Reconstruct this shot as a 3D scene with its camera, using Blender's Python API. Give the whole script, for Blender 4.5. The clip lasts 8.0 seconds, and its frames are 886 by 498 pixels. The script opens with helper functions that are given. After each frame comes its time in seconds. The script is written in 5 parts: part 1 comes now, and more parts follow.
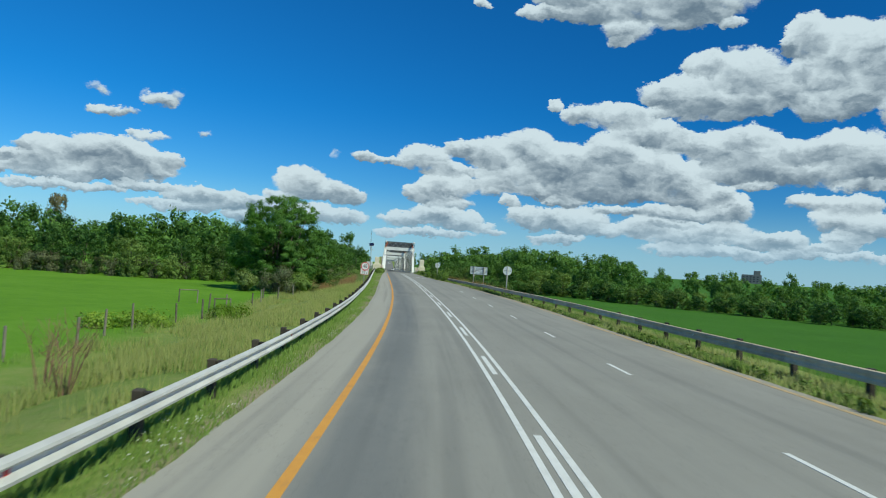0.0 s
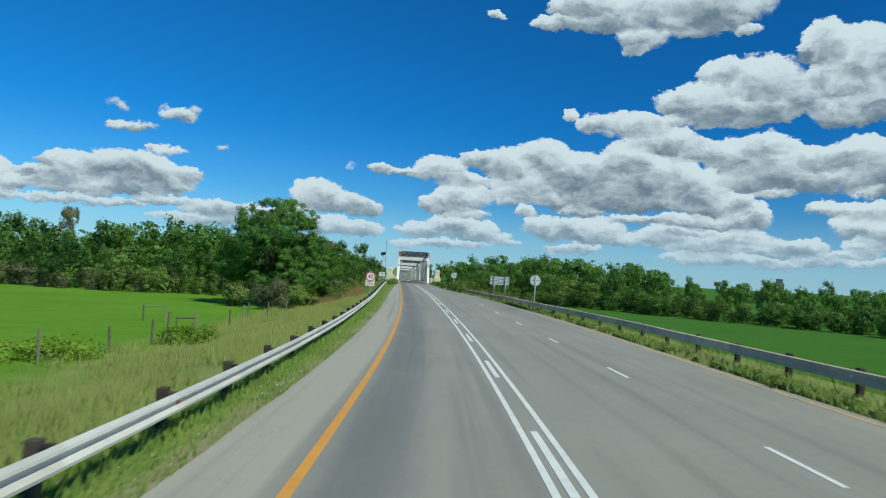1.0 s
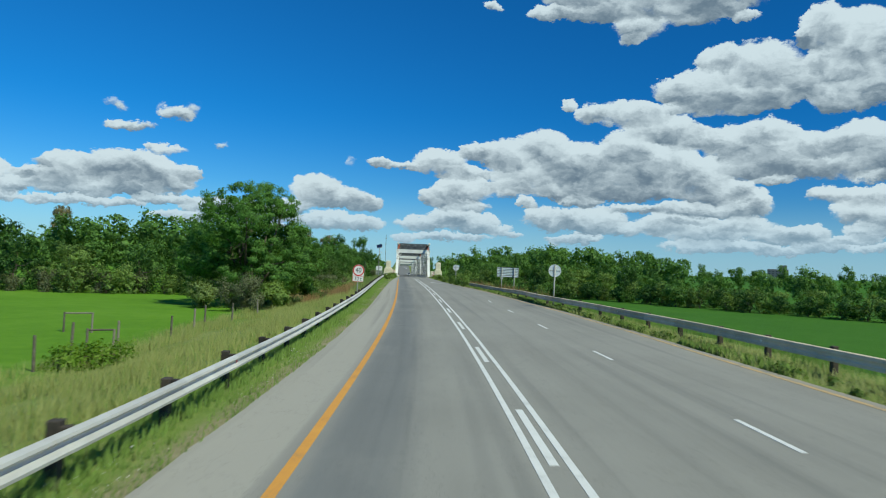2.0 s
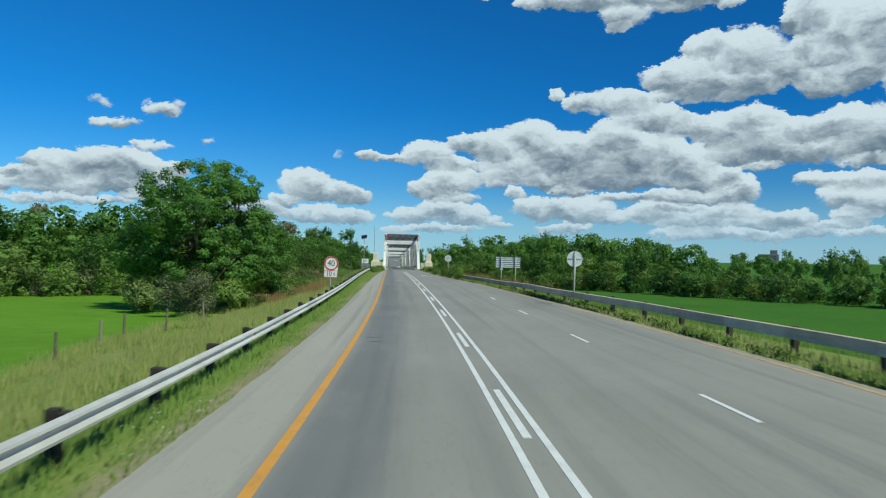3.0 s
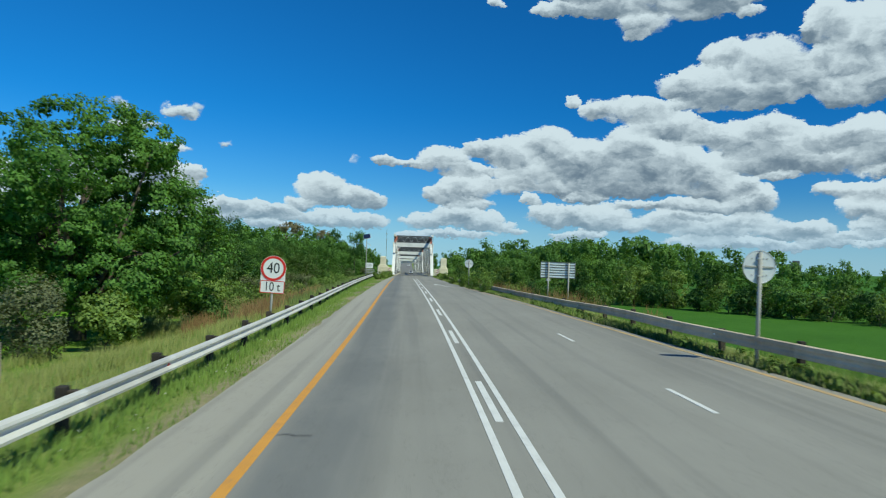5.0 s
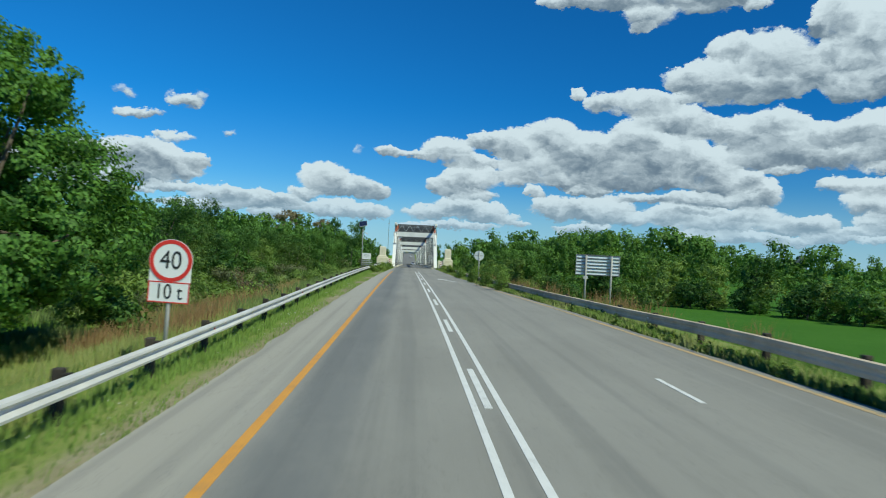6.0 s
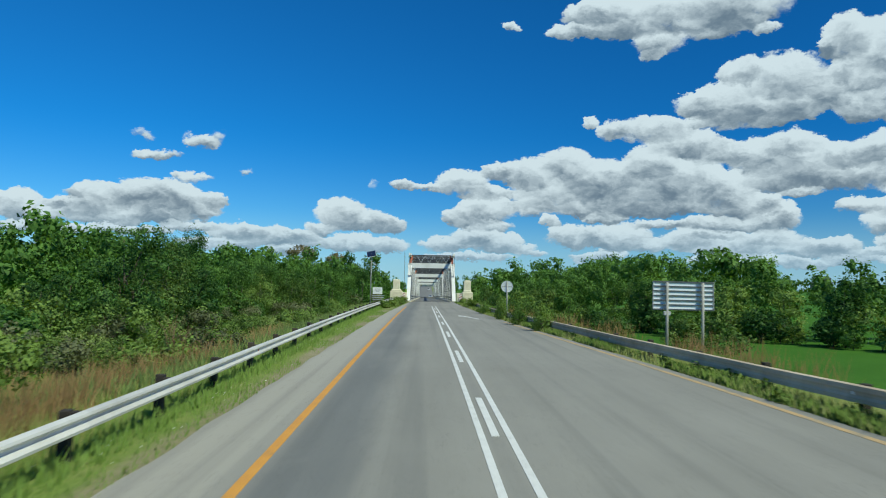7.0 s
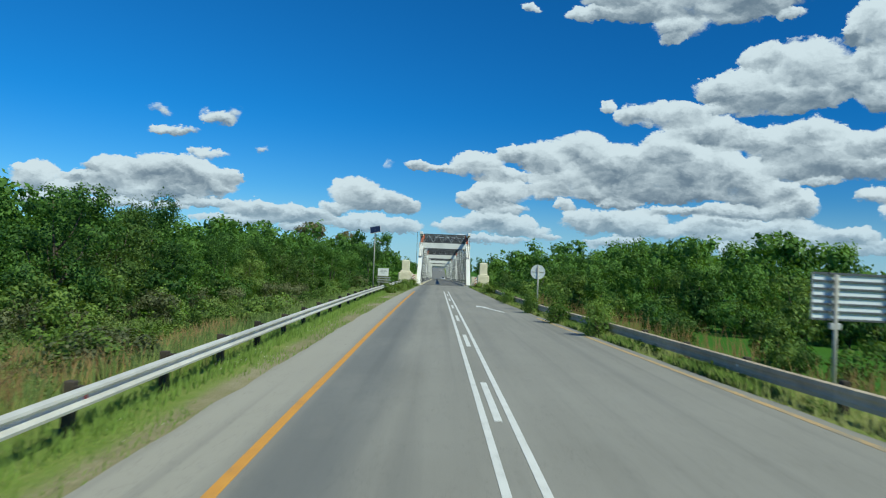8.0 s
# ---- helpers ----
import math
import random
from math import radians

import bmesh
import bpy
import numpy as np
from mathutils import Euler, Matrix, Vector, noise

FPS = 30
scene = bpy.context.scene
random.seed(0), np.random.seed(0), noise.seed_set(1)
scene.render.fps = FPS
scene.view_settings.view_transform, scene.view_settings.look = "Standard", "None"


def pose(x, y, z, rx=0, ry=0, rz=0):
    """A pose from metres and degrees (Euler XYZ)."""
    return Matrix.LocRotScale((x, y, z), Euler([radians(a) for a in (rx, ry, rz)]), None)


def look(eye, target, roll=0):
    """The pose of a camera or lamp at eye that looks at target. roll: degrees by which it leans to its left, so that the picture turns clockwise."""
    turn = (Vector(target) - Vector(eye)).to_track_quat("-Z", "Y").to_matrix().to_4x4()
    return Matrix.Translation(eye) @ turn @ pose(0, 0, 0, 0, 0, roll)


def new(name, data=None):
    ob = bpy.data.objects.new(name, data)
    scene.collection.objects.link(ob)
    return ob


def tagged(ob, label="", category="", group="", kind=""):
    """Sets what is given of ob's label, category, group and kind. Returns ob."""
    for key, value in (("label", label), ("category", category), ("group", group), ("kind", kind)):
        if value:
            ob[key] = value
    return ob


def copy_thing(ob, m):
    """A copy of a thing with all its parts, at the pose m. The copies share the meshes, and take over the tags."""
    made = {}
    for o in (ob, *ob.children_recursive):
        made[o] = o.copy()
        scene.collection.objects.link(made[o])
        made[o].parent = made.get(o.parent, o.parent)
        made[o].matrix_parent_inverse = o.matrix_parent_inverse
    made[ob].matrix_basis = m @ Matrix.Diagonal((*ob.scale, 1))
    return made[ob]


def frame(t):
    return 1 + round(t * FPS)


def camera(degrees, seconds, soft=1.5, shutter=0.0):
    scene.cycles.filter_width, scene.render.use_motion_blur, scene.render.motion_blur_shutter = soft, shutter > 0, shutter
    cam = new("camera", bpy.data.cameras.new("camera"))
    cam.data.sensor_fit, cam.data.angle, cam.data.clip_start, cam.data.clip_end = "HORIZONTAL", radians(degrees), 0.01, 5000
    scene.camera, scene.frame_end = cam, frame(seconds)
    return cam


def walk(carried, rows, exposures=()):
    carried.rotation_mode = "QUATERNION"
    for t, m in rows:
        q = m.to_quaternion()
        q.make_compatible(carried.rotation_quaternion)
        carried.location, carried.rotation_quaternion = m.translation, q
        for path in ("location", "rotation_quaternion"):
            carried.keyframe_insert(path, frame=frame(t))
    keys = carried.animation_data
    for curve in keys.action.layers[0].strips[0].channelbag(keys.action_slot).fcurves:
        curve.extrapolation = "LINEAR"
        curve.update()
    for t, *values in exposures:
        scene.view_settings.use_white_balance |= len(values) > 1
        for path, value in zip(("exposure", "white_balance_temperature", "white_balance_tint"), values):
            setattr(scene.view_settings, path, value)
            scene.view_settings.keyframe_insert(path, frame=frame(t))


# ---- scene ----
cam = camera(63.27, 8.0, soft=1.1, shutter=0.35)
PATH = [
    (0.0, pose(-0.000, 0.000, 2.700, 91.328, -3.851, -0.000)),
    (0.5, pose(-0.005, 5.211, 2.621, 91.581, -3.532, 0.840)),
    (1.0, pose(-0.021, 10.470, 2.582, 92.103, -3.363, 1.323)),
    (2.5, pose(-0.328, 26.475, 2.416, 91.167, -1.596, 1.194)),
    (3.0, pose(-0.508, 31.872, 2.393, 90.916, -1.048, 0.692)),
    (3.5, pose(-0.689, 37.333, 2.371, 90.842, -0.407, -0.012)),
    (4.0, pose(-0.900, 42.817, 2.360, 90.833, -1.007, 0.763)),
    (4.5, pose(-1.129, 48.243, 2.362, 91.586, -1.457, 1.525)),
    (6.0, pose(-2.070, 65.051, 2.406, 90.639, -2.538, 2.027)),
    (6.5, pose(-2.418, 70.894, 2.458, 92.432, -1.985, 2.823)),
    (7.0, pose(-2.735, 76.434, 2.460, 93.142, -0.956, 3.429)),
    (7.5, pose(-3.182, 82.219, 2.530, 90.914, -0.528, 3.650)),
    (8.0, pose(-3.607, 88.000, 2.599, 91.648, -2.322, 4.433)),
]
walk(cam, PATH, exposures=((0.0, -0.1, 6800, -12), (8.0, -0.07, 6800, -12)))

# ---- world, sun ----
SUN_AZ, SUN_EL = 132.0, 50.0


def sky_way(az, el):
    a, b = radians(az), radians(el)
    return Vector((math.sin(a) * math.cos(b), math.cos(a) * math.cos(b), math.sin(b)))


sun_data = bpy.data.lights.new("sun", "SUN")
sun_data.energy, sun_data.angle, sun_data.color = 4.4, radians(0.6), (1.0, 0.94, 0.84)
sun = new("sun", sun_data)
sun.matrix_world = look(sky_way(SUN_AZ, SUN_EL) * 100, (0, 0, 0))

# cloud puffs: azimuth from the road's first heading, elevation, half width, half height, in degrees
CLOUDS_LEFT = [(-29.2, 6.2, 2.2, 0.99), (-30.5, 5.3, 2.2, 0.55), (-26.3, 6.6, 2.1, 1.09), (-24.4, 6.6, 2.4, 1.11), (-22.7, 6.1, 2.0, 1.04), (-24.8,
    5.3, 3.5, 0.74), (-29.1, 4.8, 3.0, 0.55), (-21.3, 6.4, 0.8, 0.67), (-31.9, 5.6, 0.9, 0.38), (-32.5, 4.7, 1.1, 0.46), (-22.9, 4.4, 2.4, 0.33),
    (-27.0, 4.0, 2.7, 0.32), (-19.7, 4.1, 2.1, 0.64), (-17.2, 3.8, 2.5, 0.78), (-30.5, 3.8, 2.2, 0.31), (-20.5, 3.2, 3.3, 0.42), (-34.4, 5.4, 1.4,
    0.93), (-33.8, 4.0, 1.7, 0.45)]
CLOUDS_WISPS = [(-26.6, 11.1, 0.9, 0.20), (-26.0, 10.8, 0.5, 0.24), (-25.4, 9.6, 1.7, 0.40), (-22.4, 10.6, 1.2, 0.49), (-21.2, 11.1, 0.7, 0.54),
    (-23.2, 11.1, 0.4, 0.33), (-19.1, 8.8, 0.7, 0.25), (-22.9, 8.1, 1.6, 0.41), (-8.9, 8.2, 0.4,
    0.27)]
CLOUDS_MIDDLE = [(-11.7, 6.0, 1.7, 1.06), (-10.4, 5.3, 2.6, 0.89), (-8.2, 4.9, 1.5, 0.62), (-13.0, 4.6, 1.3, 0.44), (-14.5, 4.0, 1.5, 0.44), (-10.8,
    3.5, 3.5, 0.62), (-8.2, 3.3, 2.0, 0.54), (-15.5, 3.6, 1.7, 0.61), (-15.9, 2.7, 1.7, 0.43), (-2.0, 8.4, 2.0, 0.98), (-0.2, 7.6, 2.1, 0.58), (-4.7,
    8.0, 2.0, 0.27), (-6.9, 8.2, 0.9, 0.22), (-0.2, 6.3, 2.3, 0.99), (-2.0, 5.7, 1.5, 0.76), (-0.1, 5.1, 2.2, 0.49), (-3.3, 3.6, 2.0, 0.63), (0.4,
    3.8, 2.5, 0.81), (2.2, 3.3, 2.0, 0.40), (-1.1, 4.2, 1.7, 0.63), (-1.4, 2.6, 3.6, 0.27), (3.7, 2.9, 1.3, 0.22), (-4.7, 2.4, 0.8, 0.22)]
CLOUDS_GREAT = [(6.3, 9.9, 2.0, 1.24), (3.4, 9.2, 2.6, 1.07), (0.7, 9.3, 1.2, 0.62), (8.7, 8.8, 3.3, 1.45), (12.6, 9.8, 1.9, 1.17), (11.8, 8.3, 3.2,
    1.66), (6.5, 7.7, 4.6, 1.51), (15.2, 8.4, 2.7, 1.54), (13.1, 7.0, 4.9, 1.17), (18.1, 7.7, 2.0, 1.27), (18.5, 6.6, 2.8, 1.10), (9.2, 6.3, 5.0,
    0.57), (3.7, 6.5, 1.8, 0.71), (20.8, 6.6, 1.1, 0.71), (21.2, 5.3, 1.9, 0.96), (22.1, 5.8, 1.0, 0.91), (17.3, 5.1, 3.9, 0.51)]
CLOUDS_LOW = [(5.0, 5.4, 0.8, 0.36), (7.0, 4.3, 2.2, 0.80), (10.1, 4.1, 2.5, 0.93), (9.2, 5.6, 1.7, 0.35), (13.1, 5.2, 2.1, 0.31), (12.7, 3.4, 3.0,
    0.48), (15.2, 3.9, 1.9, 0.73), (18.5, 3.4, 3.2, 0.81), (17.3, 4.3, 2.4, 0.34), (21.3, 4.0, 2.3, 0.54), (23.2, 3.3, 2.6, 0.58), (25.0, 3.5, 1.8,
    0.57), (26.1, 2.6, 1.8, 0.44), (19.3, 2.4, 3.9, 0.38), (22.4, 2.2, 2.4, 0.29), (8.8, 2.7, 2.2, 0.27), (27.9, 3.0, 2.1, 0.20), (30.1, 2.4, 2.1,
    0.19)]
CLOUDS_RIGHT = [(12.6, 12.3, 3.2, 0.90), (10.0, 12.3, 1.3, 0.74), (8.1, 12.9, 0.6, 0.39), (15.1, 11.1, 2.7, 0.98), (17.4, 10.4, 2.2, 0.93), (22.3,
    10.8, 1.8, 0.90), (20.6, 10.0, 2.5, 1.32), (23.9, 9.3, 2.5, 1.54), (21.7, 8.4, 2.6, 0.99), (23.1, 7.3, 1.6, 0.33), (26.4, 9.8, 1.7, 1.03), (28.2,
    10.1, 1.7, 1.32), (28.5, 8.7, 2.7, 1.09), (26.1, 8.0, 3.2, 0.68), (30.3, 9.3, 1.3, 1.76), (32.5, 8.8, 2.0, 1.87), (29.9, 7.4, 1.6, 0.38), (26.8,
    6.2, 1.3, 0.68), (29.2, 6.1, 2.0, 0.74), (28.3, 4.9, 1.3, 0.94), (30.1, 4.7, 1.7, 1.08), (29.2, 3.6, 1.5, 0.55)]
CLOUDS_UPPER = [(25.2, 14.3, 1.2, 1.34), (25.6, 15.6, 0.8, 0.86), (22.0, 15.6, 2.7, 1.45), (19.2, 16.1, 1.5, 0.94), (23.1, 14.1, 2.1, 1.52), (18.4, 14.0, 2.6, 1.45), (16.3, 14.0, 1.7, 0.96), (20.8,
    13.1, 3.3, 0.94), (17.4, 12.7, 1.9, 0.67), (26.0, 17.6, 1.5, 1.39), (28.5, 16.9, 2.3, 1.66), (27.4, 15.2, 1.6, 1.62), (29.8, 14.9, 1.9, 2.11),
    (26.7, 13.0, 1.5, 1.05), (28.7, 13.2, 1.9, 1.07), (24.8, 17.2, 0.7, 0.51), (31.8, 16.1, 2.0, 2.56), (32.4, 12.8, 1.7, 1.84)]
CLOUDS_TOP = [(10.7, 19.8, 4.0, 0.71), (13.3, 18.7, 1.9, 0.91), (12.7, 17.9, 1.0, 0.38), (17.3, 19.5, 3.3, 0.77), (20.8, 18.9, 1.0, 0.44), (6.3, 19.8,
    1.7, 0.51), (13.7, 20.8, 6.6, 1.39), (19.1, 20.9, 3.4, 1.59), (1.8, 20.3, 0.6, 0.30), (8.5, 21.0, 2.4, 0.75)]
CLOUD_BANKS = (CLOUDS_LEFT, CLOUDS_WISPS, CLOUDS_MIDDLE, CLOUDS_GREAT, CLOUDS_LOW, CLOUDS_RIGHT, CLOUDS_UPPER, CLOUDS_TOP)
SKY_STRENGTH = 0.09
CLOUD_LIT, CLOUD_BASE = 0.79, 0.22


class Tree:
    """A small wrapper to wire shader nodes."""

    def __init__(self, tree):
        self.tree = tree

    def node(self, kind, **settings):
        n = self.tree.nodes.new(kind)
        for key, value in settings.items():
            if key == "operation":
                n.operation = value
            elif key == "blend":
                n.data_type, n.blend_type = "RGBA", value
        return n

    def link(self, a, b):
        self.tree.links.new(a, b)

    def put(self, socket, value):
        if hasattr(value, "is_linked"):
            self.link(value, socket)
        else:
            socket.default_value = value

    def math(self, op, a, b=0.0, c=0.0, clamp=False):
        n = self.tree.nodes.new("ShaderNodeMath")
        n.operation, n.use_clamp = op, clamp
        for k, value in enumerate((a, b, c)):
            self.put(n.inputs[k], value)
        return n.outputs[0]

    def vec(self, op, a, b=(0, 0, 0), scale=1.0):
        n = self.tree.nodes.new("ShaderNodeVectorMath")
        n.operation = op
        self.put(n.inputs[0], a)
        if op != "SCALE":
            self.put(n.inputs[1], b)
        else:
            self.put(n.inputs[3], scale)
        return n.outputs["Value"] if op in ("DOT_PRODUCT", "LENGTH") else n.outputs[0]

    def noise(self, vector, scale, detail=4.0, rough=0.55, distortion=0.0):
        n = self.tree.nodes.new("ShaderNodeTexNoise")
        self.put(n.inputs["Vector"], vector)
        n.inputs["Scale"].default_value, n.inputs["Detail"].default_value = scale, detail
        n.inputs["Roughness"].default_value, n.inputs["Distortion"].default_value = rough, distortion
        return n

    def puffs(self, vector, scale):
        """Rounded heaps, 1 at their tops: a fractal of cells."""
        n = self.tree.nodes.new("ShaderNodeTexVoronoi")
        n.feature, n.normalize = "SMOOTH_F1", True
        self.put(n.inputs["Vector"], vector)
        n.inputs["Scale"].default_value, n.inputs["Detail"].default_value = scale, 2.5
        n.inputs["Roughness"].default_value, n.inputs["Smoothness"].default_value = 0.55, 0.25
        return self.math("SUBTRACT", 1.0, self.math("MULTIPLY", n.outputs["Distance"], 1.25))

    def ramp(self, fac, stops):
        n = self.tree.nodes.new("ShaderNodeValToRGB")
        while len(n.color_ramp.elements) < len(stops):
            n.color_ramp.elements.new(0.5)
        for el, (at, col) in zip(n.color_ramp.elements, stops):
            el.position, el.color = at, (*col, 1.0)
        self.put(n.inputs[0], fac)
        return n.outputs[0]

    def step(self, value, lo, hi):
        n = self.tree.nodes.new("ShaderNodeMapRange")
        n.interpolation_type = "SMOOTHSTEP"
        self.put(n.inputs["Value"], value)
        n.inputs["From Min"].default_value, n.inputs["From Max"].default_value = lo, hi
        return n.outputs["Result"]

    def mix(self, fac, a, b, blend="MIX"):
        n = self.tree.nodes.new("ShaderNodeMix")
        n.data_type, n.blend_type = "RGBA", blend
        self.put(n.inputs["Factor"], fac)
        self.put(n.inputs["A"], a if hasattr(a, "is_linked") else (*a, 1.0))
        self.put(n.inputs["B"], b if hasattr(b, "is_linked") else (*b, 1.0))
        return n.outputs["Result"]


def build_world():
    world = bpy.data.worlds.new("sky")
    scene.world = world
    world.use_nodes = True
    t = Tree(world.node_tree)
    world.node_tree.nodes.clear()
    sky = t.node("ShaderNodeTexSky")
    sky.sky_type, sky.sun_disc = "NISHITA", False
    sky.sun_elevation, sky.sun_rotation = radians(SUN_EL), radians(SUN_AZ)
    sky.altitude, sky.air_density, sky.dust_density, sky.ozone_density = 1200, 1.0, 0.4, 2.5
    way = t.node("ShaderNodeTexCoord").outputs["Generated"]
    rise = t.node("ShaderNodeSeparateXYZ")
    t.link(way, rise.inputs[0])
    clear = t.mix(t.step(rise.outputs[2], 0.0, 0.22), (0.43, 0.77, 1.18), (0.105, 0.625, 1.30))
    clear = t.mix(1.0, clear, t.mix(t.step(rise.outputs[0], -0.65, 0.45), (1.30, 1.26, 1.22), (0.88, 0.92, 0.96)), "MULTIPLY")
    blue = t.mix(1.0, sky.outputs[0], clear, "MULTIPLY")
    stretch = t.vec("MULTIPLY", way, (1.0, 1.0, 1.6))
    big = t.noise(stretch, 14.0, 6.0, 0.62)
    fine = t.noise(stretch, 60.0, 6.0, 0.68)
    shift = t.vec("SCALE", t.vec("SUBTRACT", big.outputs["Color"], (0.5, 0.5, 0.5)), scale=0.034)
    shift2 = t.vec("SCALE", t.vec("SUBTRACT", fine.outputs["Color"], (0.5, 0.5, 0.5)), scale=0.020)
    warped = t.vec("ADD", way, t.vec("ADD", t.vec("MULTIPLY", shift, (1.0, 1.0, 0.7)), shift2))
    total, tilt = None, None
    for bank in CLOUD_BANKS:
        for az, el, ra, rb in bank:
            a, b = radians(az), radians(el)
            right = Vector((math.cos(a), -math.sin(a), 0)) / radians(ra * 1.18)
            up = Vector((-math.sin(a) * math.sin(b), -math.cos(a) * math.sin(b), math.cos(b))) / radians(max(rb, 0.32) * (1.34 if bank is CLOUDS_LOW else 1.20))
            du = t.math("ADD", t.vec("DOT_PRODUCT", warped, tuple(right)), -right.dot(sky_way(az, el)))
            dv = t.math("ADD", t.vec("DOT_PRODUCT", warped, tuple(up)), -up.dot(sky_way(az, el)))
            q = t.math("MULTIPLY_ADD", dv, dv, t.math("MULTIPLY", du, du))
            w = t.math("MAXIMUM", t.math("SUBTRACT", 1.0, q), 0.0)
            if bank is CLOUDS_WISPS:
                w = t.math("MULTIPLY", w, 0.62 if ra > 0.9 else 0.20)
            total = w if total is None else t.math("ADD", total, w)
            tilt = t.math("MULTIPLY", w, dv) if tilt is None else t.math("MULTIPLY_ADD", w, dv, tilt)
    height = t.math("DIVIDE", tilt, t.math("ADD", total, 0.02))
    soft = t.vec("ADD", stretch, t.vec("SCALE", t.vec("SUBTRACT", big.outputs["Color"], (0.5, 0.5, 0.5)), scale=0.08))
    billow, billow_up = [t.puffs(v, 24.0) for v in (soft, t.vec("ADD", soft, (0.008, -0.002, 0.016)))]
    small, small_up = [t.puffs(v, 62.0) for v in (soft, t.vec("ADD", soft, (0.003, -0.001, 0.006)))]
    full = t.math("MINIMUM", total, 0.70)
    ragged = t.math("ADD", t.math("MULTIPLY", t.math("SUBTRACT", billow, 0.54), 0.75), t.math("MULTIPLY", t.math("SUBTRACT", small, 0.5), 0.50))
    ragged = t.math("ADD", ragged, t.math("MULTIPLY", t.math("SUBTRACT", fine.outputs[0], 0.5), 0.55))
    body = t.math("ADD", full, t.math("MULTIPLY", ragged, t.step(total, 0.0, 0.25)))
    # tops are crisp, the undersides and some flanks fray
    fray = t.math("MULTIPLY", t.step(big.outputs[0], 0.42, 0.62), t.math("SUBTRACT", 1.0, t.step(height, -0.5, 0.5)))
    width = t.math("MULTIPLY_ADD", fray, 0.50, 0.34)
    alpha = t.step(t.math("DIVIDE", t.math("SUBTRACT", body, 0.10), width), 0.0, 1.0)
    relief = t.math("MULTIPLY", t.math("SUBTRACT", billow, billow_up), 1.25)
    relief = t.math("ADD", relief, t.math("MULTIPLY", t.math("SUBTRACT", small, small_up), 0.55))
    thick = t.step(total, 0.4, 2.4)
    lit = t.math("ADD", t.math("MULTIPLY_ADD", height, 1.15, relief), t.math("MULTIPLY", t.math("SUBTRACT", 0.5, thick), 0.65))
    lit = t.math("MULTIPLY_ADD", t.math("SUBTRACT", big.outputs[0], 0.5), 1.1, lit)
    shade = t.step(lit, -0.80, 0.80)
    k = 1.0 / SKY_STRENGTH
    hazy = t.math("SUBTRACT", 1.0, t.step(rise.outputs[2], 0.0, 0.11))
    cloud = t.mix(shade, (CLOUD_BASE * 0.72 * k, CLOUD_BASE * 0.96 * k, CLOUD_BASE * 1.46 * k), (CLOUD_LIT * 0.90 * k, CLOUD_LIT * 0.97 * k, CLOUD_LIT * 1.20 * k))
    back = t.node("ShaderNodeBackground")
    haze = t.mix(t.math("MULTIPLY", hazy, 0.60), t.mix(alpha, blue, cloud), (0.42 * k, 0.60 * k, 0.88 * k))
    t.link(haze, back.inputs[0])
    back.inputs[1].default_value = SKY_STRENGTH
    out = t.node("ShaderNodeOutputWorld")
    t.link(back.outputs[0], out.inputs[0])


build_world()


# ---- materials ----
def surface(name, stops, scale=3.0, rough=0.8, metal=0.0, spec=0.5, bump=0.0, bump_scale=40.0, fine=0.25, vary=0.0, island=0.0, leafy=0.0, coords="Object"):
    """A procedural surface: a two-scale noise through a colour ramp, with relief."""
    m = bpy.data.materials.new(name)
    m.use_nodes = True
    t = Tree(m.node_tree)
    p = m.node_tree.nodes["Principled BSDF"]
    at = t.node("ShaderNodeTexCoord").outputs[coords]
    a = t.noise(at, scale, 5.0, 0.6).outputs[0]
    b = t.noise(at, scale * 11.0, 3.0, 0.6).outputs[0]
    fac = t.math("ADD", t.math("MULTIPLY", a, 1.0 - fine), t.math("MULTIPLY", b, fine))
    if vary:
        r = t.node("ShaderNodeObjectInfo").outputs["Random"]
        fac = t.math("MULTIPLY_ADD", t.math("SUBTRACT", r, 0.5), vary, fac)
    if island:
        r = t.node("ShaderNodeNewGeometry").outputs["Random Per Island"]
        fac = t.math("MULTIPLY_ADD", t.math("SUBTRACT", r, 0.5), island, fac)
    col = t.ramp(fac, stops)
    t.link(col, p.inputs["Base Color"])
    p.inputs["Roughness"].default_value, p.inputs["Metallic"].default_value = rough, metal
    p.inputs["Specular IOR Level"].default_value = spec
    if bump:
        n = t.node("ShaderNodeBump")
        n.inputs["Strength"].default_value, n.inputs["Distance"].default_value = bump, 0.02
        t.link(t.noise(at, bump_scale, 4.0, 0.6).outputs[0], n.inputs["Height"])
        t.link(n.outputs[0], p.inputs["Normal"])
    if leafy:
        p.inputs["Specular IOR Level"].default_value = 0.25
        tr = t.node("ShaderNodeBsdfTranslucent")
        t.link(t.mix(1.0, col, (1.25, 1.15, 0.55), "MULTIPLY"), tr.inputs[0])
        mx = t.node("ShaderNodeMixShader")
        mx.inputs[0].default_value = leafy
        t.link(p.outputs[0], mx.inputs[1])
        t.link(tr.outputs[0], mx.inputs[2])
        t.link(mx.outputs[0], m.node_tree.nodes["Material Output"].inputs[0])
    return m


def leaf_green(name, dark, light, leafy=0.3, island=0.6):
    mid = tuple((a + b) / 2 for a, b in zip(dark, light))
    return surface(name, [(0.2, dark), (0.5, mid), (0.8, light)], 0.25, 0.6, fine=0.3, vary=0.55, island=island, leafy=leafy)


